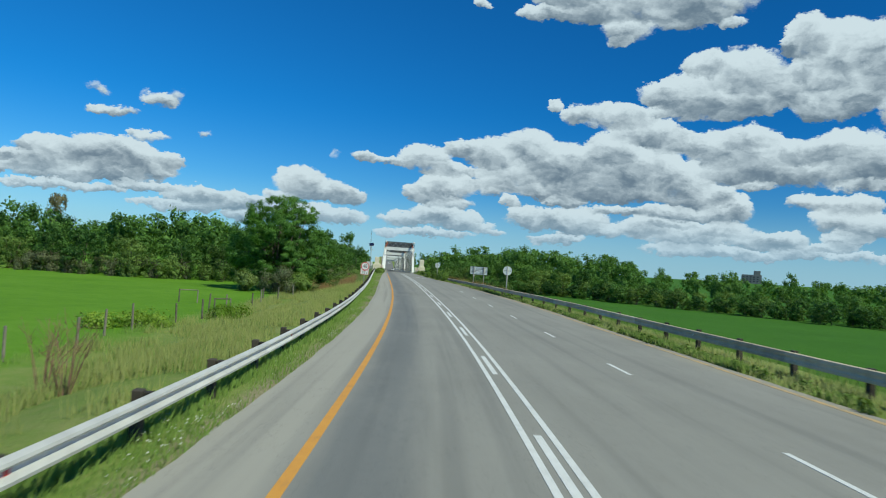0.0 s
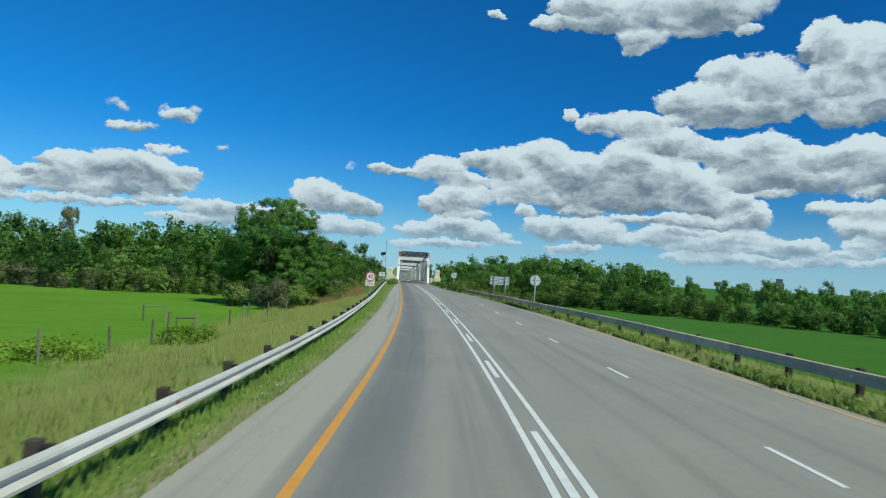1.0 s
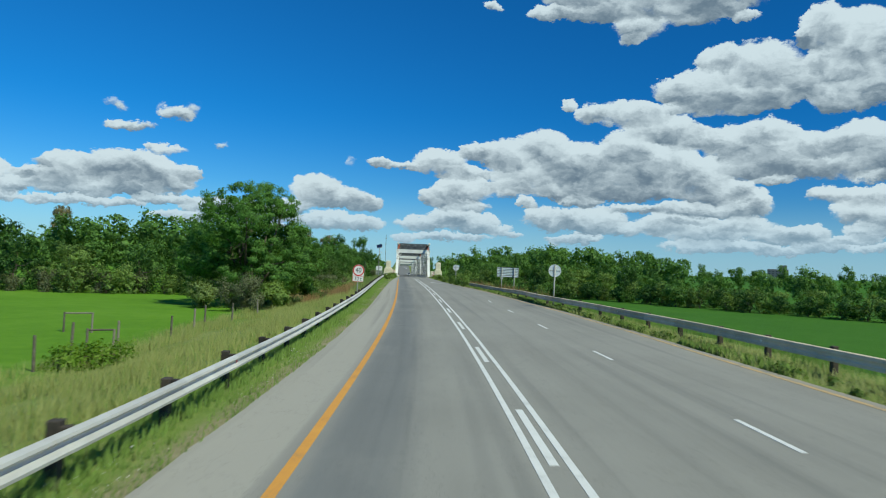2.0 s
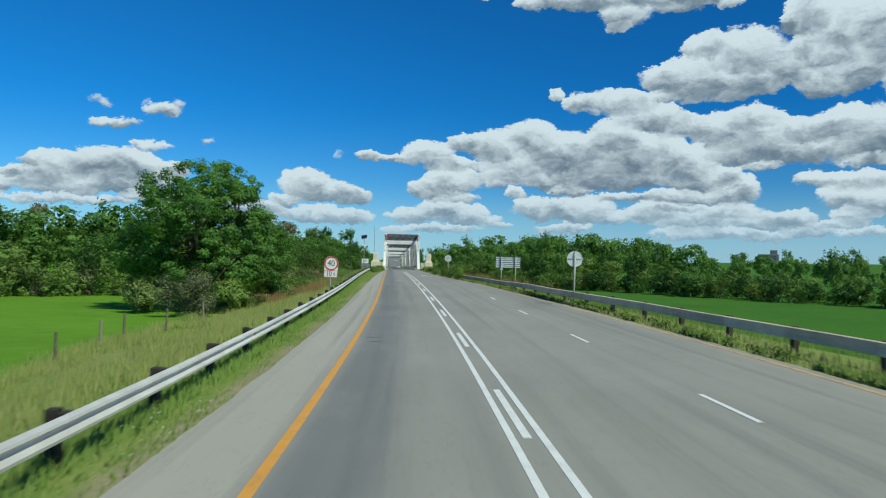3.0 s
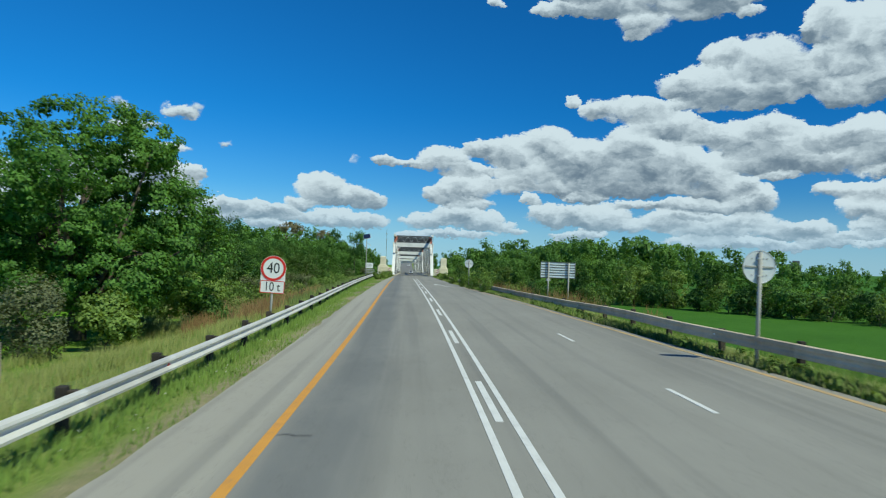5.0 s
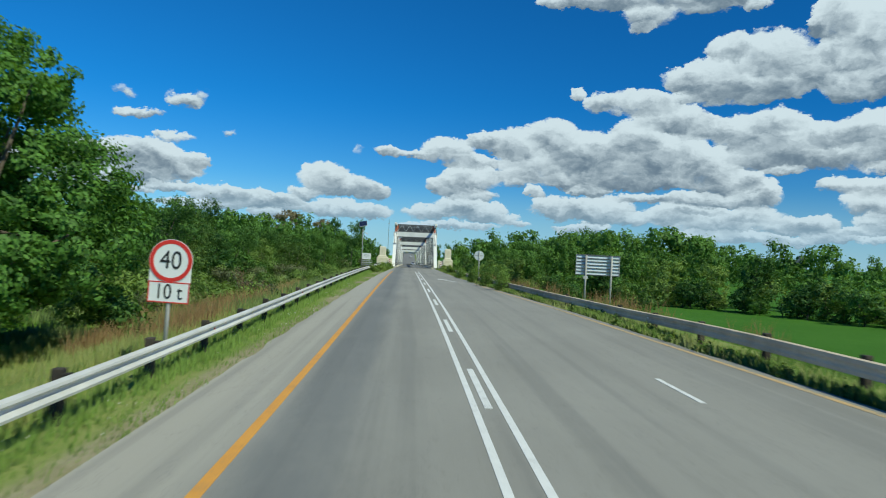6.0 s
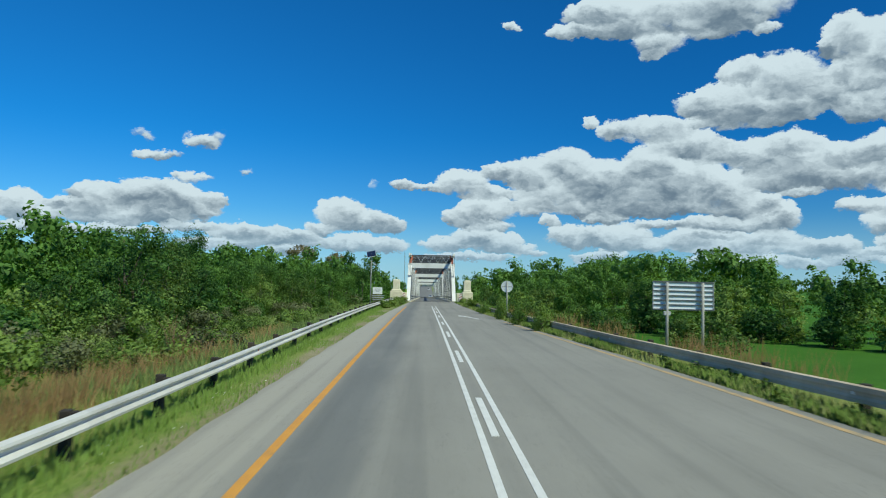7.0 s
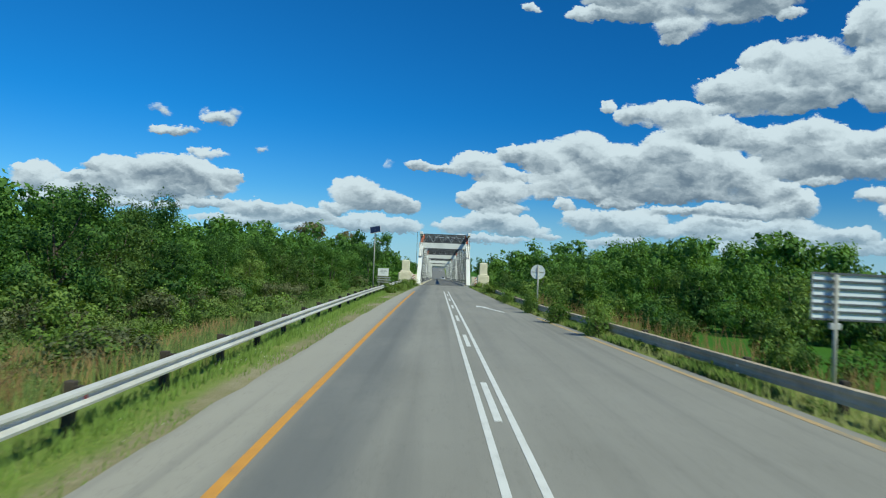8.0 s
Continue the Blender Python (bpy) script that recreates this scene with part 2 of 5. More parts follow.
LEAF_MAIN = leaf_green("walnut leaves", (0.018, 0.058, 0.013), (0.150, 0.310, 0.060), 0.40)
LEAF_WOOD = leaf_green("woodland leaves", (0.028, 0.084, 0.022), (0.150, 0.290, 0.062), 0.38)
LEAF_WARM = leaf_green("sunlit shrub leaves", (0.064, 0.126, 0.030), (0.225, 0.335, 0.082), 0.36)
LEAF_GREY = leaf_green("grey shrub twigs", (0.085, 0.105, 0.055), (0.225, 0.250, 0.130))
LEAF_BROWN = leaf_green("dry tree twigs", (0.120, 0.105, 0.060), (0.260, 0.225, 0.125))
LEAF_PALE = leaf_green("pale olive scrub leaves", (0.120, 0.185, 0.060), (0.330, 0.420, 0.150), 0.42)
LEAF_RUST = leaf_green("rust weed", (0.200, 0.130, 0.060), (0.400, 0.280, 0.140), 0.4, 0.4)
GRASS_FRESH = leaf_green("fresh grass", (0.085, 0.170, 0.032), (0.230, 0.350, 0.085), 0.45, 0.4)
LEAF_LIME = leaf_green("lime low plants", (0.15, 0.27, 0.030), (0.34, 0.47, 0.085), 0.5, 0.4)
GRASS_PALE = leaf_green("pale verge grass", (0.170, 0.230, 0.070), (0.400, 0.420, 0.190), 0.45, 0.4)
GRASS_DRY = leaf_green("seeding grass", (0.190, 0.250, 0.065), (0.400, 0.425, 0.165), 0.45, 0.35)
WEED = leaf_green("verge weed", (0.080, 0.150, 0.025), (0.220, 0.310, 0.070))
FLOWER = surface("white blossom", [(0.3, (0.6, 0.6, 0.5)), (0.7, (0.8, 0.8, 0.75))], 5.0, 0.7)
BARK = surface("bark", [(0.3, (0.06, 0.045, 0.03)), (0.7, (0.16, 0.13, 0.10))], 4.0, 0.9, bump=0.6, bump_scale=12.0)
OLD_STEEL = surface("dull weathered steel", [(0.3, (0.42, 0.34, 0.25)), (0.7, (0.66, 0.55, 0.41))], 1.2, 0.9, 0.0, 0.1, bump=0.1, bump_scale=60, vary=0.3)
GALVANISED = surface("galvanised steel", [(0.3, (0.50, 0.49, 0.46)), (0.7, (0.68, 0.67, 0.63))], 1.2, 0.5, 0.15, bump=0.05, bump_scale=60, vary=0.3)
BOARD_BACK = surface("bright sheet aluminium", [(0.3, (0.66, 0.71, 0.76)), (0.7, (0.78, 0.82, 0.86))], 1.5, 0.5)
ALUMINIUM = surface("bare aluminium", [(0.3, (0.58, 0.60, 0.62)), (0.7, (0.74, 0.76, 0.77))], 1.5, 0.45, 0.25)
RIB_DARK = surface("dark rib steel", [(0.3, (0.05, 0.055, 0.07)), (0.7, (0.10, 0.11, 0.13))], 2.0, 0.6)
TIMBER = surface("tarred timber", [(0.3, (0.018, 0.015, 0.012)), (0.7, (0.07, 0.055, 0.04))], 6.0, 0.85, bump=0.4, bump_scale=30, vary=0.4)
GREY_WOOD = surface("weathered wood", [(0.3, (0.10, 0.085, 0.065)), (0.7, (0.24, 0.21, 0.17))], 6.0, 0.9, bump=0.4, bump_scale=30, vary=0.4)
STEEL_WHITE = surface("white bridge paint", [(0.25, (0.60, 0.60, 0.58)), (0.7, (0.80, 0.80, 0.79))], 0.6, 0.55, bump=0.05, bump_scale=20, vary=0.2)
STEEL_GREY = surface("grey bridge paint", [(0.3, (0.30, 0.31, 0.32)), (0.7, (0.48, 0.49, 0.50))], 0.6, 0.6, vary=0.3)
# dark steel; on the bridge its colour also carries the shade inside the truss
STEEL_DARK = surface("dark and shaded steel", [(0.3, (0.045, 0.048, 0.055)), (0.7, (0.11, 0.115, 0.125))], 0.8, 0.6, vary=0.3)
RUST_RED = surface("rusted red paint", [(0.3, (0.28, 0.07, 0.04)), (0.7, (0.45, 0.16, 0.10))], 3.0, 0.8)
CONCRETE = surface("cream concrete", [(0.25, (0.48, 0.42, 0.30)), (0.5, (0.70, 0.64, 0.49)), (0.75, (0.78, 0.73, 0.60))], 0.9, 0.85, bump=0.3, bump_scale=15, fine=0.35)
SIGN_WHITE = surface("white sheeting", [(0.3, (0.70, 0.71, 0.70)), (0.7, (0.80, 0.80, 0.79))], 2.0, 0.4)
SIGN_RED = surface("red sheeting", [(0.3, (0.55, 0.025, 0.02)), (0.7, (0.68, 0.04, 0.03))], 2.0, 0.4)
SIGN_BLACK = surface("black sheeting", [(0.3, (0.012, 0.012, 0.013)), (0.7, (0.03, 0.03, 0.03))], 2.0, 0.45)
POLE_GREY = surface("grey pole paint", [(0.3, (0.26, 0.26, 0.24)), (0.7, (0.42, 0.41, 0.38))], 2.0, 0.6, vary=0.2)
PANEL_BLUE = surface("solar cells", [(0.3, (0.010, 0.016, 0.04)), (0.7, (0.02, 0.03, 0.07))], 8.0, 0.2)
LAMP_GLASS = surface("lamp lens", [(0.3, (0.5, 0.5, 0.5)), (0.7, (0.65, 0.65, 0.65))], 5.0, 0.2)
CAR_WHITE = surface("white car paint", [(0.3, (0.70, 0.70, 0.70)), (0.7, (0.78, 0.78, 0.78))], 2.0, 0.25)
CAR_GLASS = surface("dark car glass", [(0.3, (0.02, 0.022, 0.025)), (0.7, (0.03, 0.035, 0.04))], 2.0, 0.1)
RUBBER = surface("tyre rubber", [(0.3, (0.015, 0.015, 0.015)), (0.7, (0.03, 0.03, 0.03))], 6.0, 0.85)
FAR_WALL = surface("far grey wall", [(0.3, (0.11, 0.12, 0.135)), (0.7, (0.18, 0.19, 0.205))], 0.05, 0.8)
FAR_PANE = surface("far dark pane", [(0.3, (0.03, 0.04, 0.05)), (0.7, (0.06, 0.07, 0.08))], 0.5, 0.2)
PAINT_WHITE = surface("road paint white", [(0.30, (0.42, 0.42, 0.40)), (0.45, (0.66, 0.66, 0.64)), (0.75, (0.78, 0.78, 0.76))], 2.5, 0.7, fine=0.45)
PAINT_FADED = surface("worn road paint orange", [(0.40, (0.30, 0.26, 0.19)), (0.50, (0.47, 0.33, 0.17)), (0.70, (0.58, 0.37, 0.16))], 1.1, 0.8, fine=0.5)
PAINT_ORANGE = surface("road paint orange", [(0.30, (0.40, 0.24, 0.10)), (0.46, (0.62, 0.29, 0.05)), (0.75, (0.70, 0.35, 0.06))], 1.6, 0.7, fine=0.45)


def lane_material():
    """Bleached asphalt: u is metres right of the centre line, v metres along."""
    m = bpy.data.materials.new("bleached asphalt")
    m.use_nodes = True
    t = Tree(m.node_tree)
    p = m.node_tree.nodes["Principled BSDF"]
    uv = t.node("ShaderNodeUVMap").outputs[0]
    sep = t.node("ShaderNodeSeparateXYZ")
    t.link(uv, sep.inputs[0])
    at = t.node("ShaderNodeTexCoord").outputs["Object"]
    along = t.vec("MULTIPLY", uv, (1.0, 0.06, 1.0))
    streak = t.noise(along, 1.3, 4.0, 0.6).outputs[0]
    patch = t.noise(at, 0.12, 4.0, 0.6).outputs[0]
    grit = t.noise(at, 55.0, 3.0, 0.7).outputs[0]
    u = t.math("ADD", sep.outputs[0], t.math("MULTIPLY", t.math("SUBTRACT", streak, 0.5), 0.8))
    # polished wheel track beside the edge line, paler shoulder and crown
    track = t.math("MULTIPLY", t.step(u, -3.75, -3.2), t.math("SUBTRACT", 1.0, t.step(u, -2.6, -1.7)))
    shoulder = t.math("SUBTRACT", 1.0, t.step(u, -4.1, -3.6))
    fac = t.math("ADD", t.math("MULTIPLY", patch, 0.35), t.math("MULTIPLY", grit, 0.35))
    fac = t.math("ADD", fac, t.math("MULTIPLY", streak, 0.30))
    grey = t.ramp(fac, [(0.25, (0.190, 0.182, 0.160)), (0.5, (0.268, 0.258, 0.230)), (0.75, (0.330, 0.319, 0.287))])
    col = t.mix(t.math("MULTIPLY", track, 0.55), grey, (0.105, 0.115, 0.125))
    col = t.mix(t.math("MULTIPLY", shoulder, 0.60), col, (0.420, 0.392, 0.332))
    crack = t.noise(t.vec("MULTIPLY", uv, (0.9, 0.35, 1.0)), 1.1, 6.0, 0.65).outputs[0]
    line = t.math("SUBTRACT", 1.0, t.step(t.math("ABSOLUTE", t.math("SUBTRACT", crack, 0.5)), 0.0, 0.0035))
    col = t.mix(t.math("MULTIPLY", line, 0.35), col, (0.06, 0.06, 0.06))
    # oil-darkened strips, pale worn blotches and a ragged dusty edge
    oil = t.noise(t.vec("MULTIPLY", uv, (1.6, 0.02, 1.0)), 1.0, 3.0, 0.5).outputs[0]
    col = t.mix(t.math("MULTIPLY", t.step(oil, 0.50, 0.68), 0.30), col, (0.110, 0.112, 0.110))
    blotch = t.noise(t.vec("MULTIPLY", uv, (1.0, 0.4, 1.0)), 0.45, 6.0, 0.68).outputs[0]
    col = t.mix(t.math("MULTIPLY", t.step(blotch, 0.50, 0.72), 0.16), col, (0.36, 0.345, 0.30))
    dust = t.step(t.math("ADD", sep.outputs[0], t.math("MULTIPLY", t.math("SUBTRACT", blotch, 0.5), 2.4)), 7.0, 8.2)
    col = t.mix(t.math("MULTIPLY", dust, 0.5), col, (0.40, 0.345, 0.255))
    t.link(col, p.inputs["Base Color"])
    p.inputs["Roughness"].default_value = 0.85
    n = t.node("ShaderNodeBump")
    n.inputs["Strength"].default_value, n.inputs["Distance"].default_value = 0.35, 0.01
    t.link(grit, n.inputs["Height"])
    t.link(n.outputs[0], p.inputs["Normal"])
    return m


def ground_material():
    """Turf: u is metres from the centre line, v metres along; verge, bank and meadow differ."""
    m = bpy.data.materials.new("turf")
    m.use_nodes = True
    t = Tree(m.node_tree)
    p = m.node_tree.nodes["Principled BSDF"]
    sep = t.node("ShaderNodeSeparateXYZ")
    t.link(t.node("ShaderNodeUVMap").outputs[0], sep.inputs[0])
    at = t.node("ShaderNodeTexCoord").outputs["Object"]
    a = t.noise(at, 0.09, 5.0, 0.6).outputs[0]
    b = t.noise(at, 0.9, 4.0, 0.65).outputs[0]
    c = t.noise(at, 9.0, 3.0, 0.7).outputs[0]
    fac = t.math("ADD", t.math("MULTIPLY", a, 0.4), t.math("ADD", t.math("MULTIPLY", b, 0.35), t.math("MULTIPLY", c, 0.25)))
    meadow = t.ramp(fac, [(0.3, (0.075, 0.170, 0.014)), (0.5, (0.120, 0.250, 0.022)), (0.7, (0.165, 0.300, 0.040))])
    crop = t.ramp(fac, [(0.3, (0.040, 0.115, 0.014)), (0.55, (0.060, 0.155, 0.020)), (0.75, (0.090, 0.190, 0.030))])
    bank = t.ramp(fac, [(0.30, (0.110, 0.170, 0.035)), (0.45, (0.170, 0.240, 0.055)), (0.58, (0.240, 0.270, 0.090)), (0.72, (0.310, 0.290, 0.140))])
    dirt = t.ramp(fac, [(0.3, (0.16, 0.19, 0.07)), (0.5, (0.27, 0.245, 0.14)), (0.7, (0.40, 0.36, 0.26))])
    u = t.math("ADD", sep.outputs[0], t.math("MULTIPLY", t.math("SUBTRACT", b, 0.5), 3.0))
    side = t.step(sep.outputs[0], -1.0, 1.0)
    field = t.mix(side, meadow, crop)
    far = t.step(t.math("ABSOLUTE", u), 14.0, 18.0)
    col = t.mix(far, bank, field)
    edge = t.math("SUBTRACT", 1.0, t.step(t.math("ABSOLUTE", sep.outputs[0]), 5.55, 6.0))
    col = t.mix(t.math("MULTIPLY", edge, t.math("SUBTRACT", 1.0, side)), col, dirt)
    t.link(col, p.inputs["Base Color"])
    p.inputs["Roughness"].default_value = 0.95
    p.inputs["Specular IOR Level"].default_value = 0.1
    n = t.node("ShaderNodeBump")
    n.inputs["Strength"].default_value, n.inputs["Distance"].default_value = 0.8, 0.08
    t.link(t.noise(at, 6.0, 5.0, 0.7).outputs[0], n.inputs["Height"])
    t.link(n.outputs[0], p.inputs["Normal"])
    return m


ASPHALT = lane_material()
TURF = ground_material()


# ---- mesh helpers ----
class Geo:
    def __init__(self):
        self.v, self.f, self.uv = [], [], []

    def add(self, verts, faces):
        n = len(self.v)
        self.v += [tuple(p) for p in verts]
        self.f += [tuple(i + n for i in face) for face in faces]
        return self

    def box(self, c, s, rz=0.0, rx=0.0, ry=0.0, ch=0.0):
        """A box with chamfered edges; c its centre, s its sizes."""
        m = Euler((rx, ry, rz)).to_matrix()
        h = Vector(s) / 2
        if ch <= 0:
            pts = [Vector((x * h.x, y * h.y, z * h.z)) for x in (-1, 1) for y in (-1, 1) for z in (-1, 1)]
            faces = [(0, 1, 3, 2), (4, 6, 7, 5), (0, 4, 5, 1), (2, 3, 7, 6), (0, 2, 6, 4), (1, 5, 7, 3)]
        else:
            bm = bmesh.new()
            bmesh.ops.create_cube(bm, size=1.0)
            for vert in bm.verts:
                vert.co = Vector((vert.co.x * s[0], vert.co.y * s[1], vert.co.z * s[2]))
            bmesh.ops.bevel(bm, geom=bm.edges[:], offset=ch, segments=1, affect="EDGES")
            bm.verts.index_update()
            pts = [vert.co.copy() for vert in bm.verts]
            faces = [tuple(vert.index for vert in face.verts) for face in bm.faces]
            bm.free()
        return self.add([m @ p + Vector(c) for p in pts], faces)

    def bar(self, a, b, w, d):
        """A rectangular bar from a to b; w across, d the other way."""
        a, b = Vector(a), Vector(b)
        ax = (b - a).normalized()
        side = ax.cross(Vector((0, 1, 0)))
        if side.length < 0.05:
            side = ax.cross(Vector((1, 0, 0)))
        side.normalize()
        up = side.cross(ax)
        pts = [p + side * (sx * w / 2) + up * (sy * d / 2) for p in (a, b) for sx, sy in ((-1, -1), (1, -1), (1, 1), (-1, 1))]
        return self.add(pts, [(0, 3, 2, 1), (4, 5, 6, 7), (0, 1, 5, 4), (1, 2, 6, 5), (2, 3, 7, 6), (3, 0, 4, 7)])

    def tube(self, path, radii, n=8):
        rings = []
        path = [Vector(p) for p in path]
        for i, p in enumerate(path):
            ax = (path[min(i + 1, len(path) - 1)] - path[max(i - 1, 0)]).normalized()
            s = ax.cross(Vector((0.3, 1, 0.2))).normalized()
            u = s.cross(ax)
            rings += [p + (s * math.cos(k * math.tau / n) + u * math.sin(k * math.tau / n)) * radii[i] for k in range(n)]
        faces = [(i * n + k, i * n + (k + 1) % n, (i + 1) * n + (k + 1) % n, (i + 1) * n + k) for i in range(len(path) - 1) for k in range(n)]
        faces += [tuple(range(n))[::-1], tuple((len(path) - 1) * n + k for k in range(n))]
        return self.add(rings, faces)

    def disc(self, c, r, depth, n=40, r_in=0.0):
        """A round plate facing -y, or a ring."""
        c = Vector(c)
        ring = lambda rad, y: [c + Vector((math.cos(k * math.tau / n) * rad, y, math.sin(k * math.tau / n) * rad)) for k in range(n)]
        if r_in <= 0:
            fs = [tuple(range(n)), tuple(range(2 * n - 1, n - 1, -1))] + [(k, n + k, n + (k + 1) % n, (k + 1) % n) for k in range(n)]
            return self.add(ring(r, -depth / 2) + ring(r, depth / 2), fs)
        pts = ring(r, -depth / 2) + ring(r_in, -depth / 2) + ring(r, depth / 2) + ring(r_in, depth / 2)
        fs = []
        for k in range(n):
            j = (k + 1) % n
            fs += [(k, j, n + j, n + k), (2 * n + k, 3 * n + k, 3 * n + j, 2 * n + j), (k, 2 * n + k, 2 * n + j, j), (n + k, n + j, 3 * n + j, 3 * n + k)]
        return self.add(pts, fs)

    def mesh(self, name, material, smooth=False):
        me = bpy.data.meshes.new(name)
        me.from_pydata([tuple(p) for p in self.v], [], self.f)
        me.materials.append(material)
        if smooth:
            me.polygons.foreach_set("use_smooth", [True] * len(me.polygons))
        me.update()
        return me


def part(name, geo, material, parent=None, label="", smooth=False, at=None, kind=""):
    data = geo if isinstance(geo, bpy.types.Mesh) else geo.mesh(name, material, smooth)
    ob = new(name, data)
    if parent is not None:
        ob.parent = parent
    if at is not None:
        ob.matrix_basis = at
    return tagged(ob, label=label, kind=kind)


def thing(name, label, category, at=None, group="", kind=""):
    ob = new(name)
    ob.empty_display_size = 0.2
    if at is not None:
        ob.matrix_basis = at
    return tagged(ob, label, category, group, kind)


# ---- the road's line ----
BEND, BEND_FROM, BEND_LONG, BEND_POWER = 0.086, -2.0, 105.0, 1.7


def slope_at(y):
    u = min(max((y - BEND_FROM) / BEND_LONG, 0.0), 1.0)
    return BEND * (1 - (1 - u) ** BEND_POWER)


def centre(y):
    """x of the double centre line: straight, then a left-hand bend, then straight to the bridge."""
    u = min(max((y - BEND_FROM) / BEND_LONG, 0.0), 1.0)
    x = 1.96 - BEND * BEND_LONG * (u - (1 - (1 - u) ** (BEND_POWER + 1)) / (BEND_POWER + 1))
    return x - BEND * max(0.0, y - BEND_FROM - BEND_LONG)


LEVELS = ((-300, 3.0), (-60, 0.65), (-20, 0.24), (0, 0.0), (10, -0.13), (20, -0.23), (32, -0.31), (45, -0.345), (58, -0.325), (70, -0.265), (80, -0.19),
          (90, -0.10), (102, 0.0), (118, 0.08), (140, 0.10), (170, 0.06), (205, 0.0), (475, -2.9), (560, -1.2), (700, 5.0), (900, 9.0), (5000, 9.0))


def level(y):
    return float(np.interp(y, [p[0] for p in LEVELS], [p[1] for p in LEVELS]))


def bank_at(y):
    return 0.022 * (1.0 - min(max((y - 95.0) / 50.0, 0.0), 1.0))


def edge_right(y):
    """Offset of the right edge line."""
    return float(np.interp(y, [0, 55, 70, 82, 90, 102, 116, 130, 150, 175, 205], [7.6, 7.7, 7.3, 6.65, 6.2, 5.65, 4.95, 4.4, 4.0, 3.7, 3.6]))


def rail_right(y):
    return float(np.interp(y, [-20, 50, 65, 78, 90, 97, 104, 112, 120, 132, 145, 175, 205], [9.4, 9.3, 8.6, 7.5, 7.2, 6.95, 6.45, 6.15, 5.8, 5.25, 5.2, 5.5, 6.4]))


def paved_left(y):
    return float(np.interp(y, [-20, 90, 150, 190, 205], [-5.35, -5.3, -4.7, -4.0, -3.7]))


def road_z(off, y):
    return level(y) + bank_at(y) * (off + 1.8)


def spot(off, y, dz=0.0):
    return Vector((centre(y) + off, y, road_z(off, y) + dz))


def heading(y):
    return math.atan(slope_at(y))


def ease(x, a, b):
    k = min(max((x - a) / (b - a), 0.0), 1.0)
    return k * k * (3 - 2 * k)


def ground_z(off, y):
    if -6.9 <= off <= rail_right(min(max(y, -20), 205)) + 0.9:
        lo = paved_left(min(max(y, -20), 205))
        z = road_z(off, y) - (0.10 if lo + 0.9 < off < edge_right(min(max(y, 0), 205)) - 0.6 else 0.03)
    elif off < 0:
        z = road_z(-6.9, y) - 0.03 + (-1.75 - road_z(-6.9, y)) * ease(-off, 6.9, 14.5)
        z += 15.0 * ease(-off, 130, 500) + 0.12 * noise.noise((off * 0.2, y * 0.2, 0))
    else:
        r = rail_right(min(max(y, -20), 205)) + 0.9
        z = road_z(r, y) - 0.03 + (-1.75 - road_z(r, y)) * ease(off, r, r + 7.5)
        z += 10.0 * ease(off, 150, 700) + 0.08 * noise.noise((off * 0.2, y * 0.2, 0))
    valley = ease(y, 207, 222) * (1 - ease(y, 455, 480))
    if abs(off) < 60:
        z = z + (-7.0 - z) * valley * (1 - ease(abs(off), 9, 22))
    return z


def place(x, y):
    """The ground point at a plan position."""
    return Vector((x, y, ground_z(x - centre(y), y)))


def sheet(name, offs, ys, zf, material, kind="structure"):
    verts, uvs = [], []
    for y in ys:
        row = offs(y) if callable(offs) else offs
        for o in row:
            verts.append((centre(y) + o, y, zf(o, y)))
            uvs.append((o, y))
    n = len(row)
    faces = [(j * n + i, j * n + i + 1, (j + 1) * n + i + 1, (j + 1) * n + i) for j in range(len(ys) - 1) for i in range(n - 1)]
    me = bpy.data.meshes.new(name)
    me.from_pydata(verts, [], faces)
    layer = me.uv_layers.new(name="UVMap")
    for loop in me.loops:
        layer.data[loop.index].uv = uvs[loop.vertex_index]
    me.materials.append(material)
    me.polygons.foreach_set("use_smooth", [True] * len(me.polygons))
    return tagged(new(name, me), kind=kind)


def steps(*spans):
    """Values from spans of (start, stop, step), and the last stop."""
    out = []
    for a, b, d in spans:
        out += list(np.arange(a, b, d))
    return [float(x) for x in out] + [float(spans[-1][1])]


ground = sheet("ground", steps((-3000, -600, 400), (-600, -100, 50), (-100, -20, 5), (-20, -5, 0.5), (-5, 5, 2.0), (5, 20, 0.5), (20, 100, 5), (100, 600, 50), (600, 3000, 400)),
               steps((-400, -40, 40), (-40, 230, 2.0), (230, 460, 5), (460, 900, 10), (900, 4500, 400)), ground_z, TURF)
tagged(ground, "green meadows and grassy road banks reaching to the horizon", "ground")


def road_row(y):
    a, b = paved_left(min(max(y, -20), 205)), edge_right(min(max(y, 0), 205)) + 0.35
    wob = 0.10 * noise.noise((y * 0.45, 3.0, 0)) + 0.05 * noise.noise((y * 1.9, 7.0, 0))
    return [a - 0.05 + wob, a + 0.3] + [a + 0.3 + (b - a - 0.5) * k / 12 for k in range(1, 12)] + [b - 0.2, b + 0.7 * wob]


road = sheet("road", road_row, steps((-60, -20, 5), (-20, 208, 1.0)), lambda o, y: road_z(o, y), ASPHALT)
tagged(road, "bleached grey asphalt road with white and orange lines", "road")


